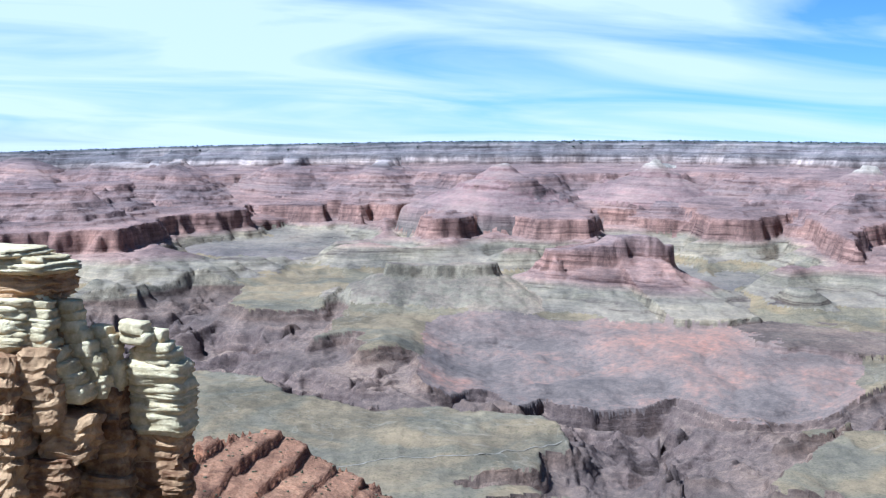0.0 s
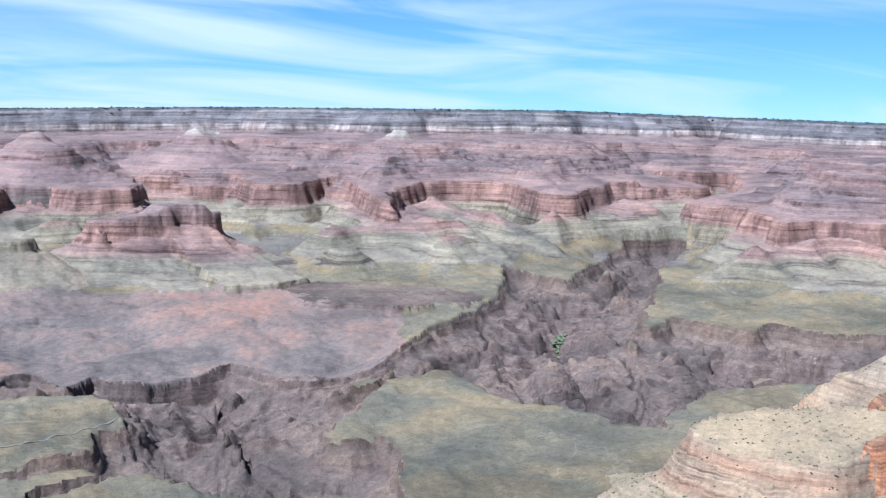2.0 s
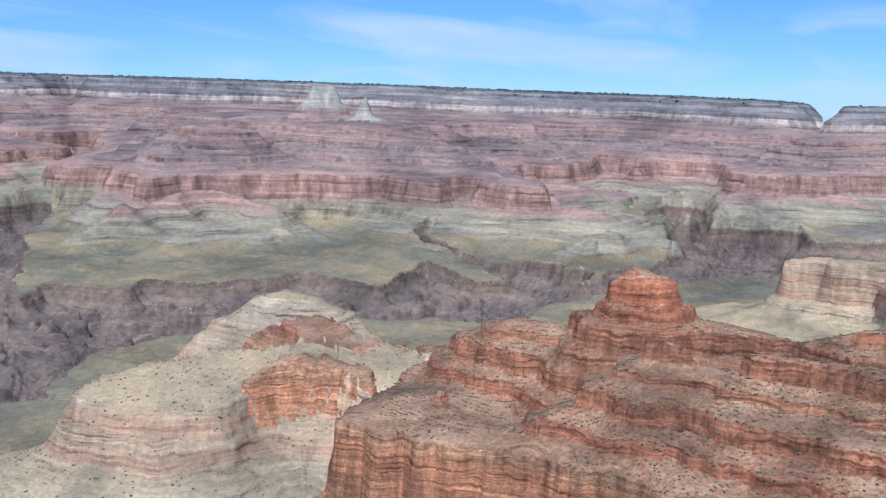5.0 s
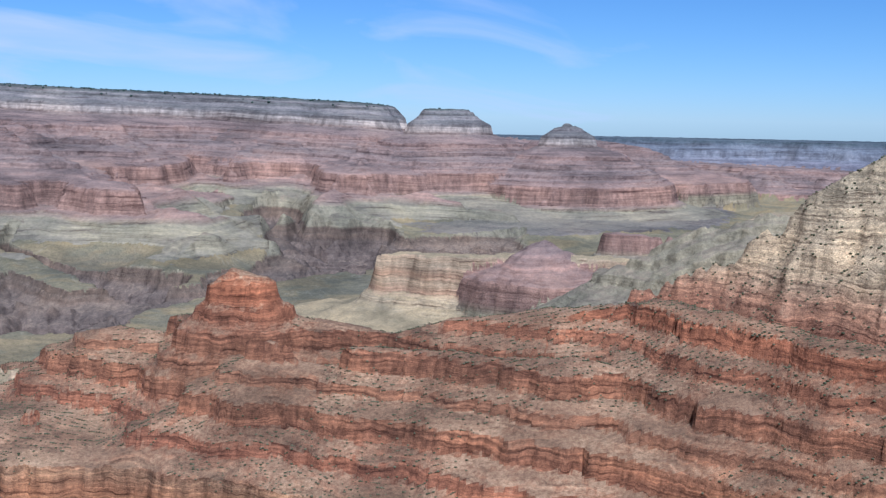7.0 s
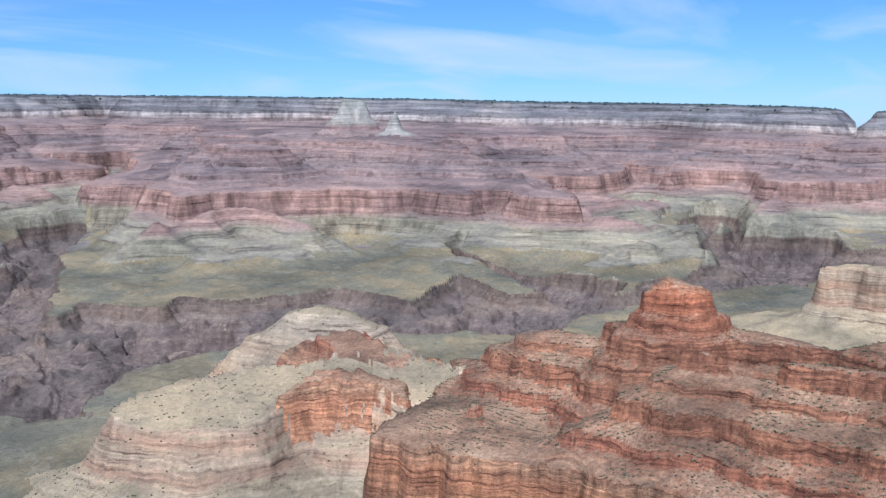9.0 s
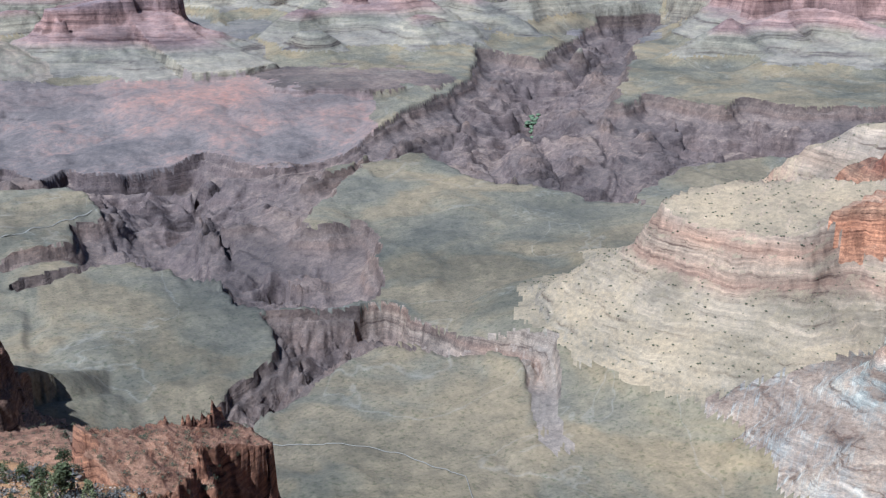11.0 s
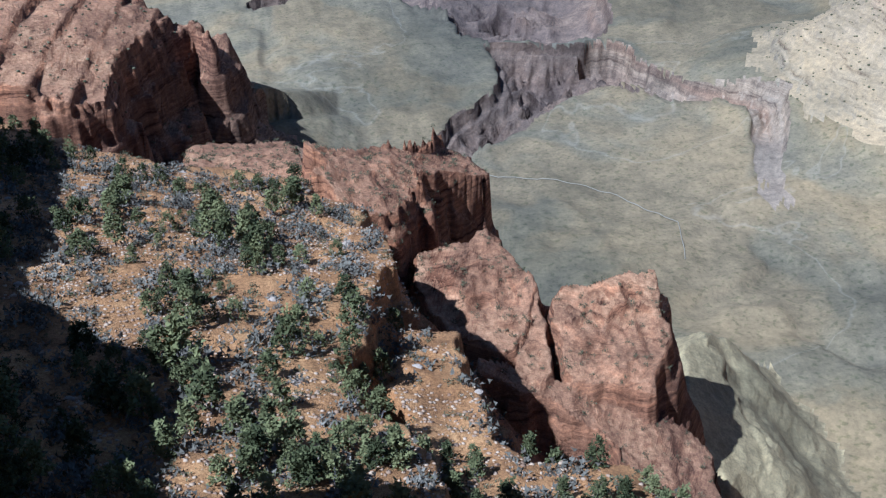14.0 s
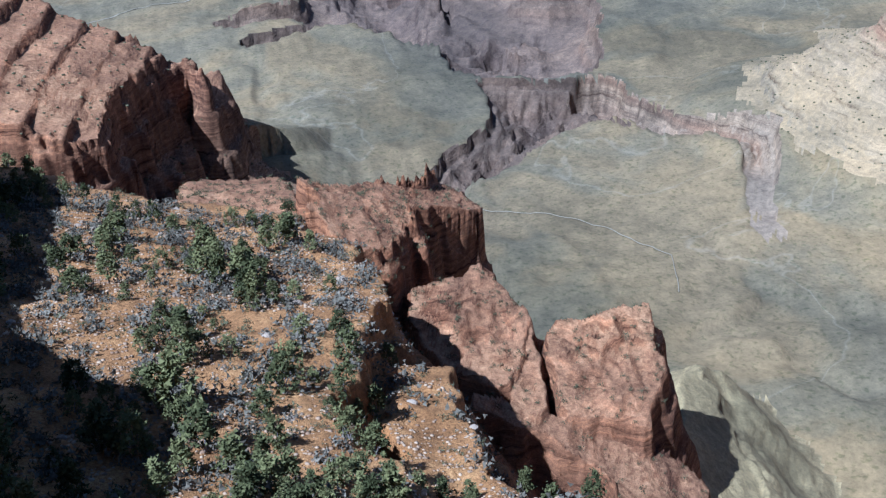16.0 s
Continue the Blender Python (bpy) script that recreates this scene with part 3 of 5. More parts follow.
class Pit:
    """A gorge inside an outline of (azimuth, range): a ledge cliff under the lip, then ribbed walls down to the bed."""

    def __init__(self, pts, bed, reach, lip=14.0, size=90.0, warp=14.0):
        self.xy = np.array([polar(p) for p in pts])
        self.bed, self.reach, self.lip, self.size, self.warp = bed, reach, lip, size, warp
        self.lo, self.hi = self.xy.min(0) - 2 * warp, self.xy.max(0) + 2 * warp

    def height(self, x, y, ground):
        best, along, inside = np.full(x.shape, 1e9, x.dtype), np.zeros(x.shape, x.dtype), np.zeros(x.shape, bool)
        gone = 0.0
        for a, b in zip(self.xy, np.roll(self.xy, -1, 0)):
            (ax, ay), (bx, by) = map(float, a), map(float, b)
            ex, ey = bx - ax, by - ay
            ln = math.hypot(ex, ey)
            t = np.clip(((x - ax) * ex + (y - ay) * ey) / (ln * ln), 0, 1)
            d = np.hypot(x - ax - t * ex, y - ay - t * ey)
            m = d < best
            best = np.where(m, d, best)
            along = np.where(m, gone + ln * t, along)
            if ay != by:
                inside ^= ((ay > y) != (by > y)) & (x < ex * (y - ay) / ey + ax)
            gone += ln
        d = np.where(inside, best, -best)
        d = d + self.warp * (fbm(x, y, self.size, 3, 0.5, ridged=True) - 0.25) + 0.3 * self.warp * fbm(x + 50, y, self.size / 5, 3)
        u = np.clip(d / self.reach, 0, 1)
        drop = np.maximum(ground - self.bed, 0)
        cliff = np.minimum(self.lip, drop * 0.6) * (0.6 * smooth(0, 3, d) + 0.4 * smooth(6, 10, d))
        rest = np.maximum(drop - self.lip, 0) * np.clip((d - 8) / self.reach, 0, 1) ** 0.8
        rib = fbm(along + 0.5 * self.size * fbm(x, y, self.size, 3), 0.35 * d, self.size * 0.42, 4, 0.55, ridged=True)
        return ground - cliff - rest + 0.36 * drop * rib * smooth(0.05, 0.3, u) * (1 - smooth(0.75, 1, u)), np.where(d > 0, np.maximum(u, 0.02), 0)


GORGES = [
    Pit([(-25.06, 1733), (-17.38, 1791), (-14.93, 1802), (-14.33, 1899), (-12.01, 1969), (-9.58, 1952), (-10.27, 1742), (-9.26, 1691), (-5.76, 1703), (-3.88, 1905), (-4.22, 1648), (-6.15, 1453), (-3.59, 1518), (-3.43, 1368), (-0.64, 1405), (0.26, 1239), (1.68, 1279), (3.57, 1329), (4.52, 1205), (6.32, 1280), (9, 1244), (13.33, 1307), (13.3, 1000), (14.33, 744.7), (10.05, 790.4), (8.84, 803.5), (3.53, 769.3), (6.44, 816.9), (1.16, 832.9), (6.21, 866.7), (6.66, 946.1), (8.63, 972.6), (8.61, 1073.1), (7.59, 1058.7), (0.09, 1076.7), (-2.6, 1068.5), (-4.7, 1083.3), (-7.37, 1109.4), (-8.86, 1196.5), (-11.76, 1234.3), (-18.67, 1226.6), (-25.05, 1250.2)], -345, 240),
    Pit([(4.52, 1205), (6.32, 1280), (9, 1244), (13.33, 1307), (15.06, 1257), (18.95, 1261), (16.13, 1242), (21.02, 1281), (23.65, 1420), (26, 1571), (29.7, 1500), (29.7, 1031.8), (27.29, 1062.3), (24.86, 1178.4), (21.33, 1102.9), (18.57, 1060.8), (21.76, 1147.1), (19.17, 969.1), (18.15, 885.4), (21.77, 886.2), (22, 797), (22.66, 751.3), (21.96, 696.8), (15.88, 681.7), (13.3, 760)], -345, 240),
    Pit([(21.96, 694), (22.64, 652.9), (24.12, 615.2), (22.54, 618.4), (20.05, 589.5), (17.83, 559.2), (15.24, 523.6), (12.92, 497.6), (12.63, 531.4), (13.63, 560.7), (16.4, 598.1), (16.45, 638.3), (15.88, 679)], -300, 60, 12, 30, 6),
    Pit([(25.98, 1575), (27.33, 1685), (27.42, 1925), (30.7, 1837), (32.51, 2136), (33.61, 2375), (34.61, 2729), (36.46, 3611), (38.18, 4278), (39.72, 3900), (40.16, 3900), (38.38, 3219), (36.89, 2511), (35.5, 1933), (35.05, 1667), (34.5, 1468), (36.34, 987.5), (31.82, 1014.8), (29.7, 1031.8)], -335, 190),
    Pit([(33.63, 1513), (35.3, 1491), (36.17, 1576), (40.04, 1521), (40.78, 1579), (44.01, 1540), (46.69, 1584), (49.38, 1625), (52.96, 1514), (55.62, 1718), (56.8, 1626), (58.27, 1553), (61.74, 1565), (65.12, 1591), (64.83, 1625), (68.63, 1897), (66.88, 2481), (68.63, 2669), (70.98, 2434), (73.94, 2294), (75.43, 2147), (78.7, 2221), (81.64, 2335), (81.68, 1866.4), (75.16, 1778.9), (69.81, 1649), (61.09, 1378), (60.34, 1248.6), (56.23, 1307.8), (52.35, 1270.1), (46.95, 1259), (40.98, 1198.2), (38.63, 1150.9), (35.11, 1010.6)], -350, 240),
    Gorge([(61.69, 1620, 70, -300), (57.8, 1800, 26, -272), (55.28, 1950, 12, -258), (57.22, 2150, 5, -250)], 10, 0.6, 60),
    Gorge([(73.4, 2200, 60, -300), (71.43, 1980, 30, -275), (72.91, 1700, 14, -258)], 10, 0.6, 60),
    Gorge([(22.5, 674, 18, -292), (23.79, 647, 15, -282), (26.62, 620, 13, -268), (29.38, 612, 13, -258), (31.18, 600, 12, -253.5), (31.5, 564, 9, -252), (31.66, 529, 8, -251), (32.25, 492, 8, -249), (33.31, 477, 9, -248), (35.19, 445, 7, -246), (36.2, 437, 3, -240)], 3, 0.9, 30),
]


def overlap(shape, x, y):
    """The index range of a grid that a shape can touch, or None."""
    hit = (x > shape.lo[0]) & (x < shape.hi[0]) & (y > shape.lo[1]) & (y < shape.hi[1])
    if not hit.any():
        return None
    c, r = np.where(hit.any(1))[0], np.where(hit.any(0))[0]
    return slice(c[0], c[-1] + 1), slice(r[0], r[-1] + 1)


SHALE, WALL, WASH = 900, 901, 902


def terrain(az, r):
    """Place, height, owner, gorge depth and dip for grids of azimuth and range."""
    az, r = az.astype(np.float32), r.astype(np.float32)
    a = np.radians(az)
    x, y = (np.sin(a) * r), (np.cos(a) * r)
    dp = dip(az, r)
    z = -251 + 7 * fbm(x, y, 300, 3) + 5.5 * fbm(x, y, 120, 4, ridged=True) + 2.2 * fbm(x + 77, y, 38, 3, ridged=True) + 0.35 * dp
    z = z + 16 * smooth(520, 250, r) + 22 * smooth(1900, 2700, r)
    hills = smooth(1350, 1900, r) * smooth(-0.45, 0.25, fbm(x - 400, y, 700, 2))
    z = z + hills * (26 * fbm(x, y, 420, 4, 0.42, ridged=True) - 8)
    z = z - 3 * smooth(0.80, 0.95, 1 - np.abs(vnoise(x / 95 + 0.35 * fbm(x, y, 60, 3), y / 95 + 0.35 * fbm(y, x, 60, 3)))) * smooth(1300, 700, r)
    shale = smooth(1720, 1640, r) * smooth(1160, 1240, r) * smooth(-2, 3, az) * smooth(24, 19, az)
    z = z - 36 * shale * smooth(1720, 1500, r)
    owner = np.where(shale > 0.35 + 0.3 * fbm(x, y, 120, 3), SHALE, 0).astype(np.int16)
    for i, ms in enumerate(MASSES):
        sl = overlap(ms, x, y)
        if sl is None:
            continue
        h = ms.height(x[sl], y[sl], dp[sl])
        base = z[sl].copy()
        z[sl] = np.maximum(h, base)
        cover = (h > base) & (h - (dp[sl] if ms.dipped else 0) > -238 + 5 * fbm(x[sl], y[sl], 40, 3))
        owner[sl] = np.where(cover, i + 2, owner[sl])
    kind = np.zeros(x.shape)
    for gi, g in enumerate(GORGES):
        sl = overlap(g, x, y)
        if sl is None:
            continue
        base = z[sl].copy()
        gz, u = g.height(x[sl], y[sl], base)
        soft = 1 - smooth(-226, -200, base - dp[sl] * 0.6)
        gz = base + (gz - base) * soft
        m = (gz < base - 0.3) & (u > 0)
        z[sl] = np.where(m, gz, base)
        owner[sl] = np.where(m & (u > 0.015), WASH if gi == len(GORGES) - 1 else 1, owner[sl])
        kind[sl] = np.maximum(kind[sl], np.where(m, u, 0))
    wall = -2.2 - 1.03 * r
    m = wall > z
    z, owner = np.where(m, wall, z), np.where(m, WALL, owner)
    fade = np.clip(r / 900, 0.12, 1.6)
    return x, y, z + fade * (1.4 * fbm(x, y, 22, 3) + 0.7 * fbm(x + 9, y, 6, 3)), owner, kind, dp


def canyon_grid(az0, az1, cols, rows, r0, r1, fine=1300, chunk=60):
    """A sheet of ground between two ranges; its rows gather where the ground is steep and open to the lookout."""
    rr = np.exp(np.linspace(np.log(r0), np.log(r1), fine))
    azs = np.linspace(az0, az1, cols)
    done = [terrain(azs[i:i + chunk, None] * np.ones((1, fine)), rr[None, :] * np.ones((len(azs[i:i + chunk]), 1))) for i in range(0, cols, chunk)]
    x, y, z, owner, kind, dp = (np.concatenate(v) for v in zip(*done))
    dr, dz = np.diff(rr)[None, :], np.diff(z, axis=1)
    wgt = np.sqrt((0.22 * dr) ** 2 + dz ** 2) / rr[None, 1:] + 1.5e-4
    tilt = z / rr[None, :]
    hidden = tilt < np.maximum.accumulate(tilt, 1) - 0.004
    wgt = wgt * np.where(hidden[:, 1:], 0.3, 1.0)
    half = 22
    for _ in range(2):                      # neighbouring columns share nearly the same rows
        run = np.cumsum(np.pad(wgt, ((half + 1, half), (0, 0)), mode="edge"), 0)
        wgt = (run[2 * half + 1:] - run[:-2 * half - 1]) / (2 * half + 1)
    cum = np.concatenate([np.zeros((cols, 1)), np.cumsum(wgt, 1)], 1)
    cum /= cum[:, -1:]
    want = np.linspace(0, 1, rows)
    idx = np.stack([np.interp(want, cum[i], np.arange(fine)) for i in range(cols)])
    lo = np.clip(idx.astype(int), 0, fine - 2)
    f = idx - lo
    ii = np.arange(cols)[:, None]

    def pick(v):
        return v[ii, lo] * (1 - f) + v[ii, lo + 1] * f
    near = np.where(f < 0.5, lo, lo + 1)
    return pick(x), pick(y), pick(z), owner[ii, near], pick(dp)


# ---- materials ----
def material(name):
    m = bpy.data.materials.new(name)
    m.use_nodes = True
    m.node_tree.nodes.clear()
    out = m.node_tree.nodes.new("ShaderNodeOutputMaterial")
    b = m.node_tree.nodes.new("ShaderNodeBsdfPrincipled")
    b.inputs["Roughness"].default_value = 0.95
    b.inputs["Specular IOR Level"].default_value = 0.1
    m.node_tree.links.new(b.outputs[0], out.inputs["Surface"])
    return m, m.node_tree.nodes, m.node_tree.links, b


def ramp(n, stops, interpolation="LINEAR"):
    c = n.new("ShaderNodeValToRGB")
    c.color_ramp.interpolation = interpolation
    e = c.color_ramp.elements
    while len(e) < len(stops):
        e.new(0.5)
    for el, (p, col) in zip(e, stops):
        el.position, el.color = p, (*col, 1)
    return c


def rgb_mix(n, l, fac, a, b, mode="MIX"):
    m = n.new("ShaderNodeMix")
    m.data_type, m.blend_type = "RGBA", mode
    for key, v in (("Factor", fac), ("A", a), ("B", b)):
        if isinstance(v, (int, float)):
            m.inputs[key].default_value = v
        elif isinstance(v, tuple):
            m.inputs[key].default_value = (*v, 1)
        else:
            l.new(v, m.inputs[key])
    return m.outputs["Result"]


def noise_node(n, l, vec, scale, detail=6, rough=0.6, distort=0.0):
    t = n.new("ShaderNodeTexNoise")
    t.inputs["Scale"].default_value, t.inputs["Detail"].default_value = scale, detail
    t.inputs["Roughness"].default_value, t.inputs["Distortion"].default_value = rough, distort
    l.new(vec, t.inputs["Vector"])
    return t.outputs["Fac"]


def maths(n, l, op, a, b=0.0, c=0.0):
    m = n.new("ShaderNodeMath")
    m.operation = op
    for i, v in enumerate((a, b, c)):
        if isinstance(v, (int, float)):
            m.inputs[i].default_value = v
        else:
            l.new(v, m.inputs[i])
    return m.outputs[0]


def rock_material(name, stops, talus, band=0.5, grain=1.0, depth=260.0, cover=0.75, lines=0.0, stain_shade=0.0, joints=1.0, mottle=0.75, relief=0.9):
    """Bedded rock: colours by depth in the beds, talus on gentle ground. stops: (depth under the rim, colour)."""
    m, n, l, b = material(name)
    geo = n.new("ShaderNodeNewGeometry")
    at = n.new("ShaderNodeAttribute")
    at.attribute_name = "bed_depth"
    pos = geo.outputs["Position"]
    wob = noise_node(n, l, pos, 0.02 / grain, 4)
    d = maths(n, l, "ADD", at.outputs["Fac"], maths(n, l, "MULTIPLY_ADD", wob, 10.0, -5.0))
    fac = maths(n, l, "DIVIDE", d, depth)
    stops = [(s, tuple(0.68 * v for v in c)) for s, c in stops]
    talus = [tuple(0.68 * v for v in c) for c in talus]
    rp = ramp(n, [(s / depth, c) for s, c in stops])
    l.new(fac, rp.inputs[0])
    # thin beds, their dark lines deepened to paint the shadow under ledges
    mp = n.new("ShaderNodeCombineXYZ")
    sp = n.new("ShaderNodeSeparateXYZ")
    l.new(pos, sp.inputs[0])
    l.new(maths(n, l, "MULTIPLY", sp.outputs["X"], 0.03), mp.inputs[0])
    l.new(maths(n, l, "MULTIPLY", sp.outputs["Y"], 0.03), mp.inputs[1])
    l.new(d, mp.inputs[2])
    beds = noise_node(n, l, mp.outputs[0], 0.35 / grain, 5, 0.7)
    bed_shade = ramp(n, [(0.34, (0.36, 0.32, 0.32)), (0.42, (0.8, 0.78, 0.78)), (0.52, (1, 1, 1)), (0.66, (1.4, 1.36, 1.32))])
    l.new(beds, bed_shade.inputs[0])
    rock = rgb_mix(n, l, band, rp.outputs[0], rgb_mix(n, l, 1.0, rp.outputs[0], bed_shade.outputs[0], "MULTIPLY"))
    nz = n.new("ShaderNodeSeparateXYZ")
    l.new(geo.outputs["True Normal"], nz.inputs[0])
    if stain_shade:                             # dark stain and upright cracks, plus ledge shade painted on the cliff faces
        cr = n.new("ShaderNodeCombineXYZ")
        l.new(sp.outputs["X"], cr.inputs[0])
        l.new(sp.outputs["Y"], cr.inputs[1])
        l.new(maths(n, l, "MULTIPLY", sp.outputs["Z"], 0.12), cr.inputs[2])
        crack = noise_node(n, l, cr.outputs[0], 0.30 / joints, 4, 0.65)
        ck = ramp(n, [(0.36, (0.25, 0.22, 0.22)), (0.46, (0.62, 0.58, 0.57)), (0.58, (0.95, 0.92, 0.9)), (0.7, (1.2, 1.15, 1.1))])
        l.new(crack, ck.inputs[0])
        steep = n.new("ShaderNodeMapRange")
        steep.inputs["From Min"].default_value, steep.inputs["From Max"].default_value = 0.80, 0.5
        steep.inputs["To Max"].default_value = stain_shade
        l.new(nz.outputs["Z"], steep.inputs["Value"])
        rock = rgb_mix(n, l, steep.outputs[0], rock, rgb_mix(n, l, 1.0, rock, ck.outputs[0], "MULTIPLY"))
    big = noise_node(n, l, pos, 0.012 / grain, 5)
    small = noise_node(n, l, pos, 0.25 / grain, 7, 0.7)
    tal = ramp(n, [(0.3, talus[0]), (0.5, talus[1]), (0.72, talus[2])])
    l.new(maths(n, l, "ADD", maths(n, l, "MULTIPLY", big, 0.6), maths(n, l, "MULTIPLY", small, 0.4)), tal.inputs[0])
    mr = n.new("ShaderNodeMapRange")
    mr.inputs["From Min"].default_value, mr.inputs["From Max"].default_value = 0.74, 0.95
    mr.inputs["To Max"].default_value = cover
    l.new(maths(n, l, "ADD", nz.outputs["Z"], maths(n, l, "MULTIPLY_ADD", small, 0.3, -0.15)), mr.inputs["Value"])
    col = rgb_mix(n, l, mr.outputs[0], rock, tal.outputs[0])
    # the same beds and painted ledge shadow over the talus of fine-grained rock
    col = rgb_mix(n, l, 0.45 * band if grain <= 0.5 else 0.0, col, rgb_mix(n, l, 1.0, col, bed_shade.outputs[0], "MULTIPLY"))
    tiny = noise_node(n, l, pos, 1.1 / grain, 5, 0.75)
    tn = ramp(n, [(0.34, (0.5, 0.49, 0.48)), (0.5, (1, 1, 1)), (0.66, (1.5, 1.47, 1.4))])
    l.new(tiny, tn.inputs[0])
    col = rgb_mix(n, l, mottle, col, rgb_mix(n, l, 1.0, col, tn.outputs[0], "MULTIPLY"))
    sm = ramp(n, [(0.30, (0.40, 0.40, 0.42)), (0.5, (1, 1, 1)), (0.70, (1.55, 1.52, 1.46))])
    l.new(small, sm.inputs[0])
    col = rgb_mix(n, l, mottle, col, rgb_mix(n, l, 1.0, col, sm.outputs[0], "MULTIPLY"))
    blot = ramp(n, [(0.36, (0.62, 0.64, 0.66)), (0.5, (1, 1, 1)), (0.64, (1.28, 1.24, 1.16))])
    l.new(big, blot.inputs[0])
    col = rgb_mix(n, l, 0.8, col, rgb_mix(n, l, 1.0, col, blot.outputs[0], "MULTIPLY"))
    if lines:                               # broad olive, grey and tan patches
        wide = noise_node(n, l, pos, 0.0085, 5, 0.55, 0.9)
        wp = ramp(n, [(0.36, (0.68, 0.73, 0.82)), (0.46, (0.88, 0.90, 0.90)), (0.54, (1.10, 1.0, 0.86)), (0.66, (1.32, 1.20, 1.04))])
        l.new(wide, wp.inputs[0])
        col = rgb_mix(n, l, 0.65, col, rgb_mix(n, l, 1.0, col, wp.outputs[0], "MULTIPLY"))
    if lines:                               # pale dry washes and paths that wander over the ground
        web = noise_node(n, l, pos, 0.011 / grain, 5, 0.55, 0.6)
        near = maths(n, l, "ABSOLUTE", maths(n, l, "SUBTRACT", web, 0.5))
        wr = n.new("ShaderNodeMapRange")
        wr.inputs["From Min"].default_value, wr.inputs["From Max"].default_value = 0.0, 0.006
        wr.inputs["To Min"].default_value, wr.inputs["To Max"].default_value = lines, 0.0
        l.new(near, wr.inputs["Value"])
        col = rgb_mix(n, l, maths(n, l, "MULTIPLY", wr.outputs[0], small), col, (0.44, 0.35, 0.23))
        spot = noise_node(n, l, pos, 0.9 / grain, 2, 0.5)
        sr = ramp(n, [(0.55, (1, 1, 1)), (0.68, (0.62, 0.68, 0.6))])
        l.new(spot, sr.inputs[0])
        col = rgb_mix(n, l, 0.8, col, rgb_mix(n, l, 1.0, col, sr.outputs[0], "MULTIPLY"))
    l.new(col, b.inputs["Base Color"])
    bump = n.new("ShaderNodeBump")
    bump.inputs["Strength"].default_value, bump.inputs["Distance"].default_value = relief, 2.0 * grain
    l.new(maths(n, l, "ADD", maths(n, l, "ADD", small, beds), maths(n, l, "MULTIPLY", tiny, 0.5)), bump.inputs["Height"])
    l.new(bump.outputs[0], b.inputs["Normal"])
    return m


WHOLE = [(0, (0.242, 0.209, 0.126)), (8, (0.462, 0.363, 0.210)), (20, (0.462, 0.363, 0.210)), (38, (0.462, 0.363, 0.210)), (44, (0.605, 0.462, 0.263)), (60, (0.583, 0.429, 0.242)), (66, (0.525, 0.288, 0.115)), (76, (0.338, 0.128, 0.049)),
         (92, (0.327, 0.117, 0.045)), (108, (0.291, 0.117, 0.049)), (128, (0.327, 0.139, 0.057)), (150, (0.316, 0.117, 0.049)), (158, (0.432, 0.222, 0.097)), (166, (0.468, 0.200, 0.080)), (198, (0.445, 0.211, 0.088)), (212, (0.440, 0.374, 0.231)), (228, (0.462, 0.374, 0.236)), (240, (0.440, 0.358, 0.226)), (262, (0.308, 0.259, 0.179))]
# greyer than WHOLE: distance haze partly put into the rock colour
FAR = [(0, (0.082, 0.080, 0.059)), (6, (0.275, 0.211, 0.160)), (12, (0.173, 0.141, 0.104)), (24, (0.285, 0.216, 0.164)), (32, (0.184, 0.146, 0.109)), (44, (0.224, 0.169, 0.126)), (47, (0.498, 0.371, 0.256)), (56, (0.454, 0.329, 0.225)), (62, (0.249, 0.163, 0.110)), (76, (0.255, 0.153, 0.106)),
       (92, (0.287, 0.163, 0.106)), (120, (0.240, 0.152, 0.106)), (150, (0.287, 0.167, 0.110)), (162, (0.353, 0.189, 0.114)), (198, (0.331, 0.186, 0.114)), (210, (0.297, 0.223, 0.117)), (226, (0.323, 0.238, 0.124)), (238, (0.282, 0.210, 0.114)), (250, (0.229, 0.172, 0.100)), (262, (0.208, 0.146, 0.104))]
MAT_FAR = rock_material("hazed far canyon rock", FAR, [(0.160, 0.118, 0.085), (0.232, 0.163, 0.118), (0.300, 0.215, 0.142)], 1.0, 2.2, 264.0, 0.25, 0.0, 0.6, 6.0, 0.4, 0.6)
MAT_CREAM = rock_material("cream slope rock", [(0, (0.085, 0.08, 0.05)), (8, (0.15, 0.125, 0.075)), (18, (0.533, 0.367, 0.184)), (50, (0.596, 0.397, 0.194)), (68, (0.574, 0.367, 0.174)), (80, (0.446, 0.214, 0.098)), (92, (0.341, 0.132, 0.058)), (264, (0.330, 0.126, 0.056))],
                          [(0.351, 0.223, 0.107), (0.479, 0.305, 0.146), (0.574, 0.387, 0.194)], 0.9, 0.5, 264.0, 0.45, 0.0, 0.15, 1.6, 0.8, 0.9)
# the east rim's red beds greyed: distance haze put into the colour
MAT_EAST = rock_material("haze-greyed rim rock", [(0, (0.082, 0.090, 0.081)), (20, (0.164, 0.150, 0.140)), (60, (0.246, 0.215, 0.198)), (80, (0.205, 0.163, 0.153)), (264, (0.205, 0.172, 0.162))], [(0.131, 0.116, 0.108), (0.180, 0.150, 0.135), (0.230, 0.194, 0.171)], 0.8, 3.0, 264.0, 0.3, 0.0, 0.5, 10.0, 0.4, 0.5)
MAT_NEAR = rock_material("red canyon rock", WHOLE, [(0.240, 0.124, 0.056), (0.335, 0.186, 0.086), (0.440, 0.290, 0.150)], 1.0, 0.5, 264.0, 0.75, 0.0, 0.6, 1.6, 0.6, 0.9)
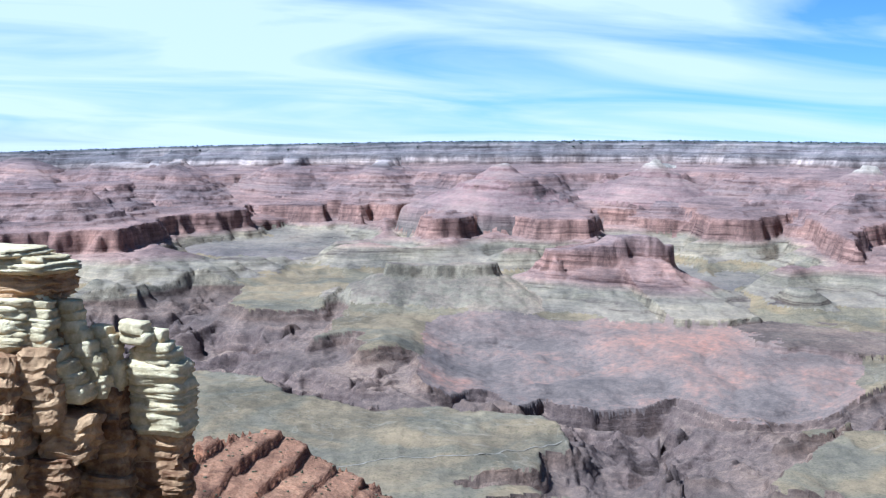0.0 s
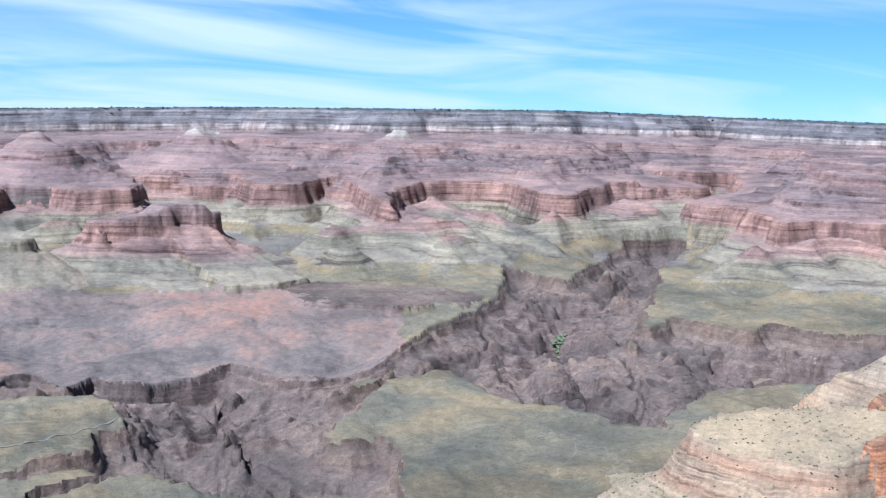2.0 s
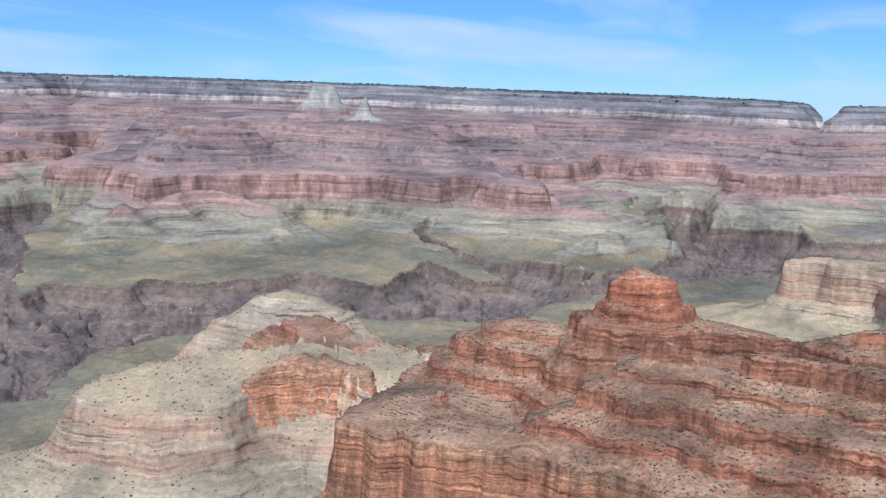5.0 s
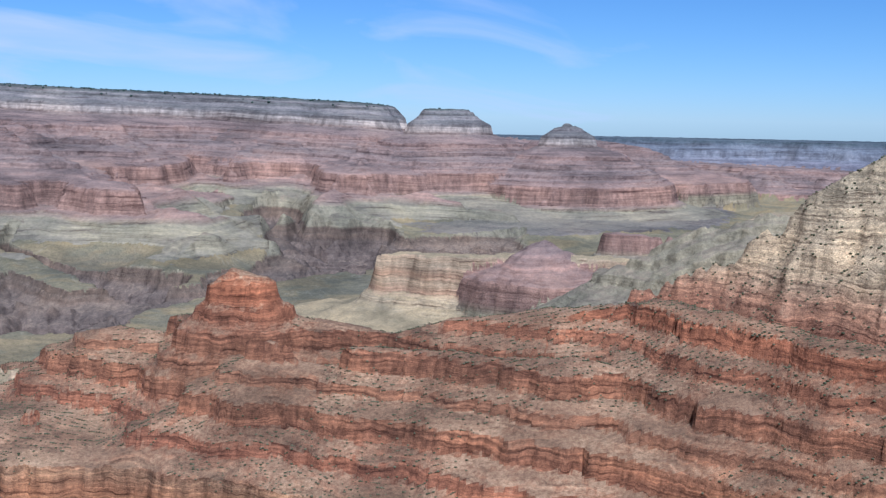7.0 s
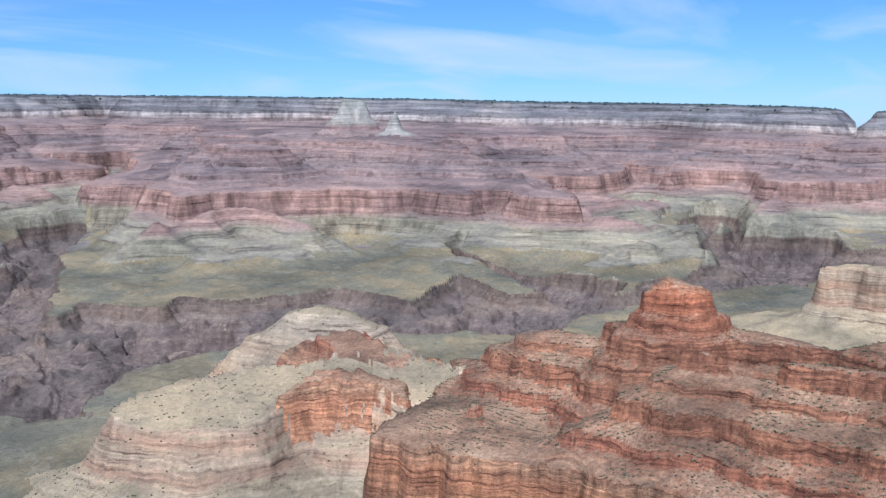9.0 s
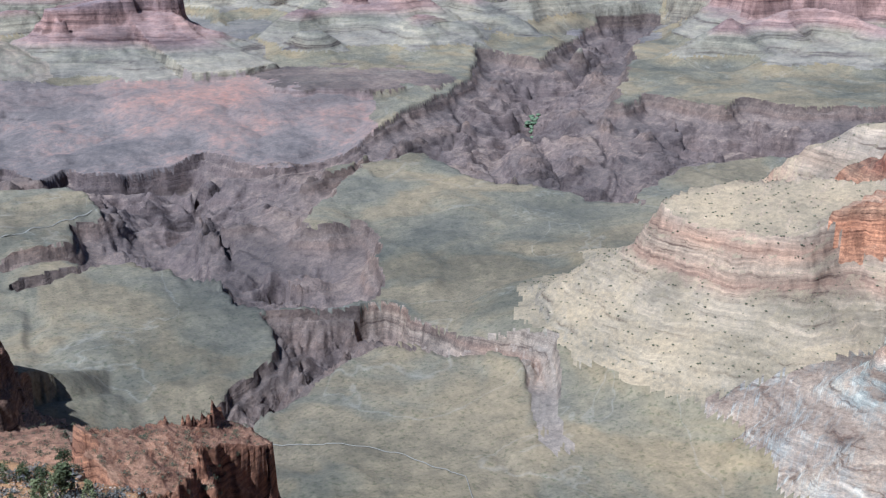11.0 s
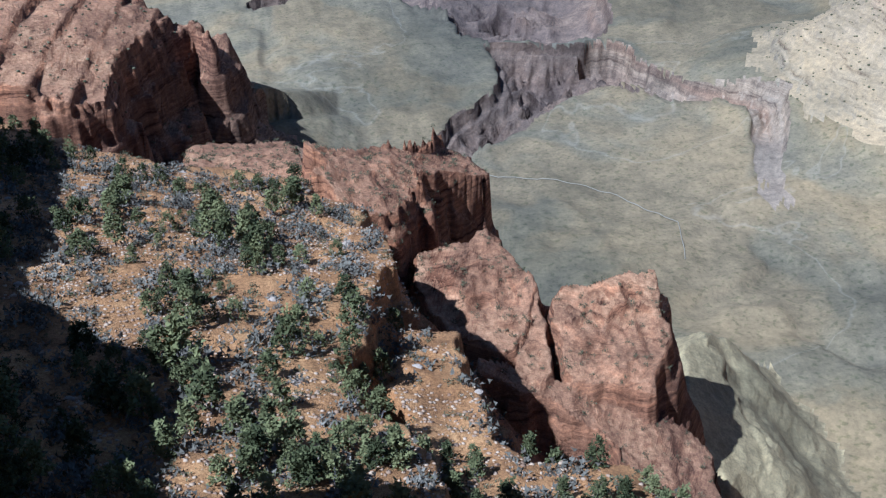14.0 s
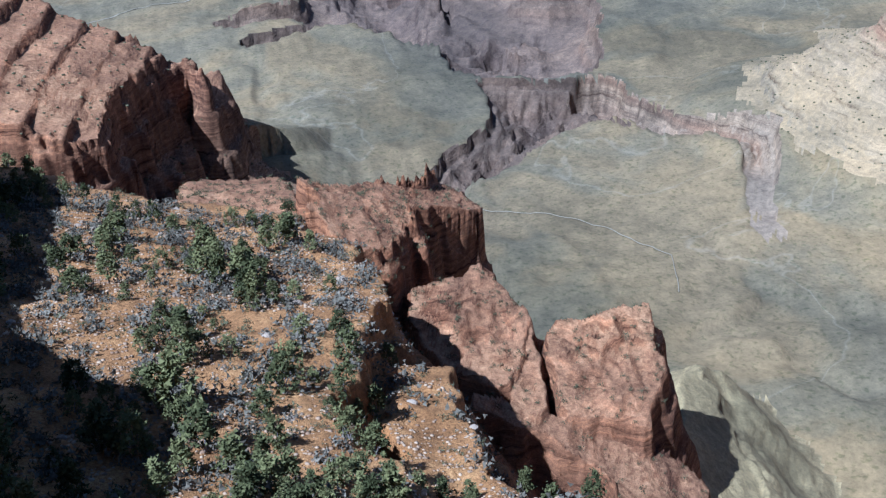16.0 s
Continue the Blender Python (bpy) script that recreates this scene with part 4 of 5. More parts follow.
MAT_PALE = rock_material("pale canyon rock", [(0, (0.444, 0.298, 0.156)), (136, (0.444, 0.298, 0.156)), (148, (0.465, 0.311, 0.163)), (160, (0.422, 0.262, 0.129)), (168, (0.454, 0.298, 0.152)), (178, (0.391, 0.216, 0.104)), (186, (0.433, 0.280, 0.140)), (196, (0.380, 0.212, 0.104)), (203, (0.412, 0.280, 0.140)), (228, (0.364, 0.250, 0.122)), (239, (0.256, 0.194, 0.112)), (264, (0.194, 0.142, 0.088))],
                         [(0.300, 0.203, 0.093), (0.370, 0.246, 0.111), (0.420, 0.278, 0.128)], 1.0, 0.7, 264.0, 0.9, 0.0, 0.25, 2.0, 0.4, 0.6)
MAT_BLOCK = rock_material("red block rock", [(0, (0.380, 0.172, 0.071)), (120, (0.403, 0.178, 0.071)), (136, (0.336, 0.143, 0.058)), (150, (0.380, 0.172, 0.071)), (170, (0.269, 0.121, 0.054)), (200, (0.292, 0.150, 0.071)), (264, (0.336, 0.230, 0.117))],
                          [(0.336, 0.155, 0.066), (0.459, 0.224, 0.096), (0.536, 0.333, 0.158)], 1.0, 0.4, 264.0, 0.7, 0.0, 0.5, 1.6, 0.6, 1.0)
MAT_TONTO = rock_material("scrub platform", [(0, (0.270, 0.185, 0.084)), (226, (0.280, 0.194, 0.088)), (238, (0.256, 0.177, 0.081)), (246, (0.246, 0.175, 0.087)), (254, (0.209, 0.151, 0.079)), (264, (0.187, 0.128, 0.068))],
                          [(0.150, 0.116, 0.059), (0.225, 0.163, 0.079), (0.297, 0.206, 0.096)], 0.25, 2.2, 264.0, 0.4, 0.2, 0.0, 1.0, 0.34, 0.2)
MAT_MOUND = rock_material("pale shale", [(0, (0.424, 0.294, 0.121)), (190, (0.448, 0.310, 0.129)), (225, (0.391, 0.274, 0.117)), (264, (0.298, 0.206, 0.094))], [(0.322, 0.227, 0.094), (0.413, 0.290, 0.121), (0.494, 0.340, 0.148)], 0.25, 0.8, 264.0, 0.5, 0.0, 0.0, 1.0, 0.5, 0.4)
MAT_GORGE = rock_material("dark gorge schist", [(0, (0.372, 0.271, 0.138)), (243, (0.331, 0.249, 0.133)), (248, (0.185, 0.115, 0.065)), (258, (0.204, 0.130, 0.076)), (264, (0.222, 0.138, 0.080)), (274, (0.187, 0.123, 0.079)), (300, (0.178, 0.115, 0.075)), (330, (0.195, 0.129, 0.080)), (352, (0.250, 0.176, 0.098))],
                          [(0.152, 0.101, 0.064), (0.231, 0.148, 0.087), (0.356, 0.226, 0.122)], 0.4, 1.8, 360.0, 0.6, 0.0, 0.5, 4.0, 0.5, 0.7)
MAT_WASH = rock_material("tan wash ledges", [(0, (0.307, 0.218, 0.127)), (248, (0.321, 0.224, 0.127)), (254, (0.264, 0.157, 0.085)), (260, (0.321, 0.215, 0.120)), (275, (0.264, 0.172, 0.101)), (300, (0.197, 0.122, 0.080))],
                         [(0.219, 0.147, 0.085), (0.292, 0.201, 0.117), (0.351, 0.250, 0.148)], 0.8, 0.9, 300.0, 0.6, 0.0, 0.5, 1.4, 0.5, 0.6)
MAT_TEMPLE = rock_material("pale temple sandstone", [(0, (0.264, 0.215, 0.139)), (30, (0.367, 0.294, 0.190)), (44, (0.455, 0.359, 0.233)), (70, (0.397, 0.301, 0.190)), (82, (0.279, 0.161, 0.110)), (160, (0.294, 0.161, 0.113)), (264, (0.220, 0.186, 0.113))],
                           [(0.264, 0.179, 0.120), (0.323, 0.237, 0.151), (0.367, 0.287, 0.183)], 0.7, 2.0, 264.0, 0.3, 0.0, 0.4, 6.0, 0.3, 0.5)
MAT_SHELF = rock_material("earth and rubble", [(0, (0.355, 0.189, 0.069)), (80, (0.391, 0.189, 0.061)), (100, (0.427, 0.189, 0.056)), (112, (0.320, 0.145, 0.051)), (264, (0.302, 0.109, 0.041))],
                          [(0.285, 0.120, 0.037), (0.417, 0.196, 0.061), (0.462, 0.269, 0.102)], 0.5, 0.12, 264.0, 0.9)
MAT_SHALE = rock_material("vermilion shale", [(0, (0.207, 0.139, 0.089)), (240, (0.243, 0.167, 0.107)), (258, (0.261, 0.151, 0.092)), (270, (0.225, 0.155, 0.102)), (290, (0.194, 0.134, 0.089))],
                          [(0.176, 0.128, 0.085), (0.236, 0.162, 0.103), (0.423, 0.155, 0.075)], 0.6, 2.2, 300.0, 0.75, 0.0, 0.0, 1.0, 0.4, 0.5)
MAT_LIME = rock_material("weathered limestone", [(0, (0.5, 0.42, 0.3)), (14, (0.42, 0.32, 0.2)), (18, (0.30, 0.18, 0.10)), (30, (0.25, 0.16, 0.10)), (100, (0.25, 0.16, 0.11))],
                         [(0.34, 0.25, 0.15), (0.44, 0.34, 0.22), (0.54, 0.46, 0.33)], 0.6, 0.05, 100.0, 0.6)


def plain_material(name, a, b2, scale, bump=0.3, rough=0.9, per_object=0.0):
    m, n, l, b = material(name)
    tc = n.new("ShaderNodeTexCoord")
    f = noise_node(n, l, tc.outputs["Object"], scale, 6, 0.65)
    if per_object:
        oi = n.new("ShaderNodeObjectInfo")
        f = maths(n, l, "ADD", f, maths(n, l, "MULTIPLY_ADD", oi.outputs["Random"], per_object, -per_object / 2))
    r = ramp(n, [(0.3, a), (0.7, b2)])
    l.new(f, r.inputs[0])
    l.new(r.outputs[0], b.inputs["Base Color"])
    b.inputs["Roughness"].default_value = rough
    bp = n.new("ShaderNodeBump")
    bp.inputs["Strength"].default_value, bp.inputs["Distance"].default_value = bump, 0.15
    l.new(noise_node(n, l, tc.outputs["Object"], scale * 4, 8, 0.7), bp.inputs["Height"])
    l.new(bp.outputs[0], b.inputs["Normal"])
    return m


def island_material(name, a, b2):
    """For scattered small things: each islet of the mesh has its own tone."""
    m, n, l, b = material(name)
    g = n.new("ShaderNodeNewGeometry")
    r = ramp(n, [(0.0, a), (1.0, b2)])
    l.new(g.outputs["Random Per Island"], r.inputs[0])
    l.new(r.outputs[0], b.inputs["Base Color"])
    return m


MAT_SLAB = plain_material("cream limestone", (0.44, 0.30, 0.115), (0.80, 0.60, 0.28), 1.9, 1.0, 0.95, 0.2)
# brown rock, its dark tone also lowered for the deep shade below the slabs
MAT_BROWN = plain_material("brown limestone", (0.15, 0.07, 0.025), (0.56, 0.33, 0.13), 1.1, 1.0, 0.95, 0.3)
MAT_BARK = plain_material("grey bark", (0.12, 0.09, 0.07), (0.28, 0.23, 0.18), 6, 0.8)
MAT_LEAF = plain_material("juniper foliage", (0.042, 0.040, 0.012), (0.145, 0.126, 0.040), 1.2, 0.2, 0.85, 0.5)
MAT_SAGE = plain_material("grey sagebrush", (0.085, 0.066, 0.040), (0.185, 0.145, 0.092), 2.5, 0.2, 0.9, 0.5)
MAT_STONE = plain_material("pale rubble", (0.18, 0.12, 0.07), (0.32, 0.23, 0.145), 1.5, 0.6, 0.95, 0.4)
MAT_RUBBLE = island_material("scattered rubble", (0.18, 0.10, 0.05), (0.38, 0.25, 0.135))
MAT_SCRUB = island_material("dark scrub", (0.04, 0.038, 0.014), (0.125, 0.100, 0.045))
MAT_RIMWOOD = island_material("rim forest", (0.02, 0.03, 0.018), (0.05, 0.06, 0.035))
MAT_COTTON = island_material("creek trees", (0.07, 0.08, 0.03), (0.14, 0.145, 0.06))
MAT_DUST = plain_material("pale dust", (0.17, 0.13, 0.078), (0.23, 0.178, 0.108), 0.12, 0.2)


# ---- the canyon ----
def mesh_object(name, verts, faces, mat, attrs=None, parent=None, label=""):
    me = bpy.data.meshes.new(name)
    me.vertices.add(len(verts))
    me.vertices.foreach_set("co", np.ascontiguousarray(verts, np.float32).ravel())
    k = faces.shape[1]
    me.loops.add(len(faces) * k)
    me.loops.foreach_set("vertex_index", np.ascontiguousarray(faces, np.int32).ravel())
    me.polygons.add(len(faces))
    me.polygons.foreach_set("loop_start", np.arange(0, len(faces) * k, k, dtype=np.int32))
    me.update(calc_edges=True)
    for key, v in (attrs or {}).items():
        a = me.attributes.new(key, "FLOAT", "POINT")
        a.data.foreach_set("value", np.ascontiguousarray(v, np.float32))
    me.materials.append(mat)
    ob = new(name, me)
    if parent:
        ob.parent = parent
    if label:
        ob["label"] = label
    return ob


LOOKS = {  # owner: (name, label, category, kind, material)
    0: ("ground", "grey-green scrub-covered rock platform inside the canyon", "ground", "structure", MAT_TONTO),
    1: ("inner_gorge", "dark violet-brown schist walls of the inner river gorge", "gorge", "structure", MAT_GORGE),
    SHALE: ("shale_slope", "vermilion and brown shale slopes above the gorge", "slope", "structure", MAT_SHALE),
    WASH: ("side_canyon", "shallow tan side canyon with ledges cut into the platform", "canyon", "structure", MAT_WASH),
    WALL: ("rim_slope", "steep rocky slope below the lookout", "slope", "structure", MAT_NEAR),
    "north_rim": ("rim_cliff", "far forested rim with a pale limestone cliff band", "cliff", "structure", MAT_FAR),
    "east_rim": ("rim_cliff", "distant rim beyond the buttes, haze greyed into its rock", "cliff", "structure", MAT_EAST),
    "lookout_spur": ("rock_spur", "brown rock spur carrying the limestone pillars", "rock", "structure", MAT_LIME),
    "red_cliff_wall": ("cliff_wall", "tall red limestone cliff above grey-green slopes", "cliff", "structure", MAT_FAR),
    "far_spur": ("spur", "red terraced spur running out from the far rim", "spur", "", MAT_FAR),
    "spired_butte": ("butte", "red pointed butte with a small white summit block", "butte", "", MAT_TEMPLE),
    "pale_capped_butte": ("butte", "red butte with a pale sandstone cap", "butte", "", MAT_TEMPLE),
    "pale_spur": ("spur", "pale sandstone spur jutting from the far rim", "spur", "", MAT_TEMPLE),
    "pyramid_temple": ("butte", "pale pyramid-shaped sandstone temple on red terraces", "butte", "", MAT_TEMPLE),
    "twin_temple": ("butte", "blocky pale sandstone temple on red terraces", "butte", "", MAT_TEMPLE),
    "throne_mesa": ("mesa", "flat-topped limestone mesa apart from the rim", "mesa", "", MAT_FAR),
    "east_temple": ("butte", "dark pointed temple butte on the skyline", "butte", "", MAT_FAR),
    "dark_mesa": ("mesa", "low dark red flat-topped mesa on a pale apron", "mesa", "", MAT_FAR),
    "river_bench": ("bench", "brown ledge cliff above red slopes by the gorge", "bench", "structure", MAT_GORGE),
    "dark_ridge": ("ridge", "dark red ledged ridge beyond the pale slope", "ridge", "", MAT_GORGE),
    "dark_ledge": ("ledge", "low dark red ledge cliff on a red slope", "ledge", "", MAT_GORGE),
    "pale_terrace": ("terrace", "pale banded limestone terrace with a red stained face", "ledge", "", MAT_PALE),
    "red_face": ("cliff_face", "orange-red stained rock face on the pale terrace", "cliff", "", MAT_NEAR),
    "red_flank": ("slope", "red earth slope on the flank of a pale knob", "slope", "", MAT_NEAR),
    "pale_knob": ("knob", "rounded pale limestone knob with thin ledges", "hill", "", MAT_PALE),
    "mesa_apron": ("mound", "grey-green talus apron below a red mesa", "hill", "", MAT_TONTO),
    "mesa_tip": ("rock_buttress", "broken red buttress at the mesa's tip", "rock", "", MAT_BLOCK),
    "red_knoll": ("knoll", "broken red rock knoll beyond the shelf", "rock", "", MAT_BLOCK),
    "rubble_spur": ("rock_spur", "pale rubble-covered spur below the shelf", "rock", "", MAT_SHELF),
    "pale_mesa": ("mesa", "pale limestone mesa with fluted cliffs", "mesa", "", MAT_PALE),
    "red_cone": ("hill", "low red cone on a pale mesa", "hill", "", MAT_FAR),
    "red_saddle": ("ridge", "red slope falling from a pale knob, dotted with shrubs", "ridge", "", MAT_NEAR),
    "cedar_ridge": ("ridge", "red ledged ridge dotted with dark shrubs", "ridge", "", MAT_NEAR),
    "pale_slope": ("slope", "cream and orange rock slope dotted with pines", "slope", "", MAT_CREAM),
    "red_butte": ("butte", "small red blocky butte on the ridge crest", "butte", "", MAT_NEAR),
    "red_wall_bench": ("cliff_wall", "tall orange-red cliff below the ridge", "cliff", "", MAT_NEAR),
    "tilted_mesa": ("mesa", "tilted red mesa with a shadowed cliff", "mesa", "", MAT_BLOCK),
    "dark_fin": ("rock_fin", "dark shadowed rock fin below the shelf", "rock", "", MAT_BLOCK),
    "scrub_block": ("rock_block", "red rock block dotted with scrub", "rock", "", MAT_BLOCK),
    "grey_block": ("rock_block", "red and grey rock block dotted with scrub", "rock", "", MAT_BLOCK),
    "pale_mound": ("mound", "pale green-tan smooth shale mound on the platform", "hill", "", MAT_MOUND),
    "red_slope": ("rock_slope", "red scrub-dotted slope at the foot of the shelf", "slope", "structure", MAT_BLOCK),
    "wooded_shelf": ("shelf", "orange earth shelf strewn with pale rubble", "ground", "structure", MAT_SHELF),
    "west_shade_wall": ("promontory", "unseen rock wall added beside the lookout to shade the shelf", "cliff", "structure", MAT_NEAR),
}


BANDS = ((66, "caprock"), (156, "ledge_band"), (206, "cliff"), (999, "talus"))


def build_canyon(cols):
    V, Q, FO, DEP, OWN, AREA = [], [], [], [], [], []
    off = 0
    for r0, r1, rows, fine in ((24.0, 1000.0, 620, 1350), (1000.0, 4950.0, 470, 900)):
        gx, gy, gz, own, dp = canyon_grid(-46, 106, cols, rows, r0, r1, fine)
        ids = off + np.arange(gx.size).reshape(gx.shape)
        V.append(np.stack([gx, gy, gz], -1).reshape(-1, 3))
        Q.append(np.stack([ids[:-1, :-1], ids[1:, :-1], ids[1:, 1:], ids[:-1, 1:]], -1).reshape(-1, 4))
        FO.append(own[:-1, :-1].reshape(-1))
        OWN.append(own.reshape(-1))
        DEP.append((-(gz - dp)).reshape(-1))
        AREA.append(np.abs(np.gradient(gx, axis=0) * np.gradient(gy, axis=1) - np.gradient(gy, axis=0) * np.gradient(gx, axis=1)).reshape(-1))
        off += gx.size
    verts, quads, fo, depth, own, area = (np.concatenate(v) for v in (V, Q, FO, DEP, OWN, AREA))
    lifts = {i + 2: m.lift for i, m in enumerate(MASSES)}
    whole = {}
    for o in np.unique(fo):
        key = o if o in LOOKS else MASSES[o - 2].name
        name, label, cat, knd, mat = LOOKS[key]
        q = quads[fo == o]
        dd = depth if o < 2 or o >= SHALE or MASSES[o - 2].dipped else -verts[:, 2] + lifts[o]

        def piece(nm, faces, parent=None):
            used, inv = np.unique(faces, return_inverse=True)
            return mesh_object(nm, verts[used], inv.reshape(-1, 4), mat, {"bed_depth": dd[used]}, parent)
        if o < 2 or o >= SHALE:
            tagged(piece(name, q), label, cat, "", knd)
            continue
        top = new(name)
        tagged(top, label, cat, "", knd)
        fd = dd[q].mean(1)
        low = -999
        for hi, part_name in BANDS:
            pick = q[(fd >= low) & (fd < hi)]
            if len(pick) > 12 or hi == BANDS[-1][0] and len(pick):
                piece(part_name, pick, top)
                low = hi
    return verts[:, 0], verts[:, 1], verts[:, 2], own, area, depth


GRID = build_canyon(1300)
OWNER = {}
for _i, _m in enumerate(MASSES):
    OWNER.setdefault(_m.name, []).append(_i + 2)


def ground_at(az, r):
    """The canyon's height at one place."""
    return float(terrain(np.full((1, 1), float(az)), np.full((1, 1), float(r)))[2][0, 0])


def behind():
    """The rim plateau round and behind the lookout."""
    az = np.radians(np.linspace(-46, 314, 181))[:, None]
    r = np.concatenate([[0.0, 0.6, 1.2, 2.0, 4.0, 8.0, 15.0, 24.5], np.exp(np.linspace(np.log(40), np.log(4950), 40))])[None, :]
    x, y = np.sin(az) * r, np.cos(az) * r
    front = (np.degrees(az) > -46.1) & (np.degrees(az) < 106.1)
    inland = -y - 0.45 * np.abs(x)          # how far in from the rim's edge
    back = np.where(inland > -1.5, -1.65, np.maximum(-1.65 + 1.3 * (inland + 1.5), -235))
    z = np.where(front & (r > 1.3), -2.4 - 1.03 * r, back) + np.where(front, 0, 1) * 0.3 * fbm(x, y, 14, 3)
    keep = np.where(front, r < 25, True)
    n0, n1 = x.shape
    ids = np.arange(n0 * n1).reshape(n0, n1)
    q = np.stack([ids[:-1, :-1], ids[1:, :-1], ids[1:, 1:], ids[:-1, 1:]], -1)[keep[:-1, 1:] & keep[1:, 1:]].reshape(-1, 4)
    used, inv = np.unique(q, return_inverse=True)
    v = np.stack([x, y, z], -1).reshape(-1, 3)[used]
    tagged(mesh_object("rim_ground", v, inv.reshape(-1, 4), MAT_LIME, {"bed_depth": np.zeros(len(v))}), "pale rocky ground of the near rim behind the lookout", "ground", "", "structure")


behind()


# ---- dry washes and a path on the platform ----
def ribbon(name, label, cat, pts, width):
    az = np.interp(np.linspace(0, len(pts) - 1, 90), np.arange(len(pts)), [p[0] for p in pts])
    r = np.interp(np.linspace(0, len(pts) - 1, 90), np.arange(len(pts)), [p[1] for p in pts])
    xy = np.stack([np.sin(np.radians(az)) * r, np.cos(np.radians(az)) * r], 1)
    xy = xy + 5.0 * width * np.stack([fbm(xy[:, 0], xy[:, 1], 40, 3), fbm(xy[:, 1], xy[:, 0], 40, 3)], 1)
    t = np.gradient(xy, axis=0)
    t /= np.linalg.norm(t, axis=1, keepdims=True) + 1e-9
    nrm = np.stack([-t[:, 1], t[:, 0]], 1)
    w = width * (0.75 + 0.5 * np.abs(fbm(xy[:, 0] + 5, xy[:, 1], 15, 2)))[:, None]
    rows = []
    for side in (-0.5, 0, 0.5):
        p = xy + nrm * w * side
        a, rr = np.degrees(np.arctan2(p[:, 0], p[:, 1])), np.hypot(p[:, 0], p[:, 1])
        z = terrain(a[:, None], rr[:, None])[2][:, 0]
        rows.append(np.column_stack([p, z + 0.5 + (0.25 if side == 0 else 0)]))
    v = np.concatenate(rows)
    n = len(xy)
    i = np.arange(n - 1)
    q = np.concatenate([np.stack([i, i + 1, i + 1 + n, i + n], 1), np.stack([i + n, i + 1 + n, i + 1 + 2 * n, i + 2 * n], 1)])
    tagged(mesh_object(name, v, q, MAT_DUST), label, cat, "", "structure")


ribbon("trail", "pale dusty footpath crossing the scrub platform", "path", [(-5.2, 862), (-1.2, 890), (2.9, 900), (7.4, 985)], 1.2)
ribbon("trail", "pale dusty footpath crossing the scrub platform", "path", [(14.9, 505), (21.9, 487), (27.3, 449), (27.8, 414)], 0.45)


# ---- helpers for things ----
def part(name, bm, mat, parent=None, label="", smooth_shade=False):
    me = bpy.data.meshes.new(name)
    bm.to_mesh(me)
    bm.free()
    me.materials.append(mat)
    if smooth_shade:
        me.polygons.foreach_set("use_smooth", [True] * len(me.polygons))
    ob = new(name, me)
    if parent:
        ob.parent = parent
    if label:
        ob["label"] = label
    return ob


def slab_mesh(w, h, d, seed, rough=1.0):
    """A weathered bed of limestone about its own centre: an uneven outline, worn edges and thin partings."""
    rnd = random.Random(seed)
    bm = bmesh.new()
    n = 40
    count = max(7, min(15, int(h / 0.10)))
    rings = []
    skew = (rnd.uniform(-0.05, 0.05) * w, rnd.uniform(-0.05, 0.05) * d)
    for j in range(count):
        f = j / (count - 1)
        lz = f - 0.5
        edge = 1 - 0.10 * abs(2 * lz) ** 5
        s = edge * (1 - (rnd.uniform(0.02, 0.075) if j % 3 == 1 and 0 < j < count - 1 else 0) * rough) + rnd.uniform(-0.012, 0.012)
        ring = []
        for i in range(n):
            a = 2 * math.pi * i / n
            c, q = math.cos(a), math.sin(a)
            e = 0.4
            px = math.copysign(abs(c) ** e, c) * w / 2 * s + skew[0] * lz
            py = math.copysign(abs(q) ** e, q) * d / 2 * s + skew[1] * lz
            v = Vector((px + seed * 3.1, py, lz * h * 2.2 + seed))
            k = 1 + rough * (0.13 * noise.noise(v * 0.9) + 0.09 * noise.noise(v * 2.3) + 0.05 * noise.noise(v * 6.1))
            up = 0.12 * h * noise.noise(Vector((px, py, seed)) * 0.8) + 0.05 * rough * noise.noise(v * 3.0)
            ring.append(bm.verts.new((px * k, py * k, lz * h + up)))
        rings.append(ring)
    for a, b in zip(rings, rings[1:]):
        for i in range(n):
            bm.faces.new((a[i], a[(i + 1) % n], b[(i + 1) % n], b[i]))
    for ring, flip in ((rings[0], True), (rings[-1], False)):
        mid = bm.verts.new(sum((v.co for v in ring), Vector()) / n)
        for i in range(n):
            f3 = (ring[i], ring[(i + 1) % n], mid)
            bm.faces.new(tuple(reversed(f3)) if flip else f3)
    return bm


# ---- the limestone pillars beside the lookout ----
PILLAR_AZ, PILLAR_R = -14.85, 58.0
CAP = [(-9.73, -4.85, -5.76, -6.09, 0.4), (-9.73, -3.92, -6.03, -6.47, 0.4), (-9.73, -3.21, -6.41, -6.86, 0.3), (-9.73, -3.43, -6.83, -8.20, 0.7)]
UNDERCAP = [(-9.73, -4.03, -8.14, -8.61, 0.3), (-9.73, -4.14, -8.55, -9.21, 0.2), (-9.73, -4.25, -9.15, -9.80, 0.2), (-9.73, -4.08, -9.74, -10.69, 0.1)]
PILE = [(-4.79, -4.36, -7.93, -8.29, 0.0), (-5.40, -4.14, -8.23, -8.67, -0.3), (-5.62, -4.08, -8.61, -9.12, -0.4), (-5.78, -4.00, -9.09, -9.56, -0.5), (-5.89, -4.08, -9.50, -10.16, -0.5), (-5.95, -3.86, -10.10, -10.57, -0.6), (-5.78, -3.48, -10.51, -11.28, -0.7), (-5.07, -2.99, -11.23, -11.88, -0.7), (-4.41, -2.60, -11.82, -12.47, -0.8), (-4.08, -2.22, -12.41, -13.19, -0.8)]
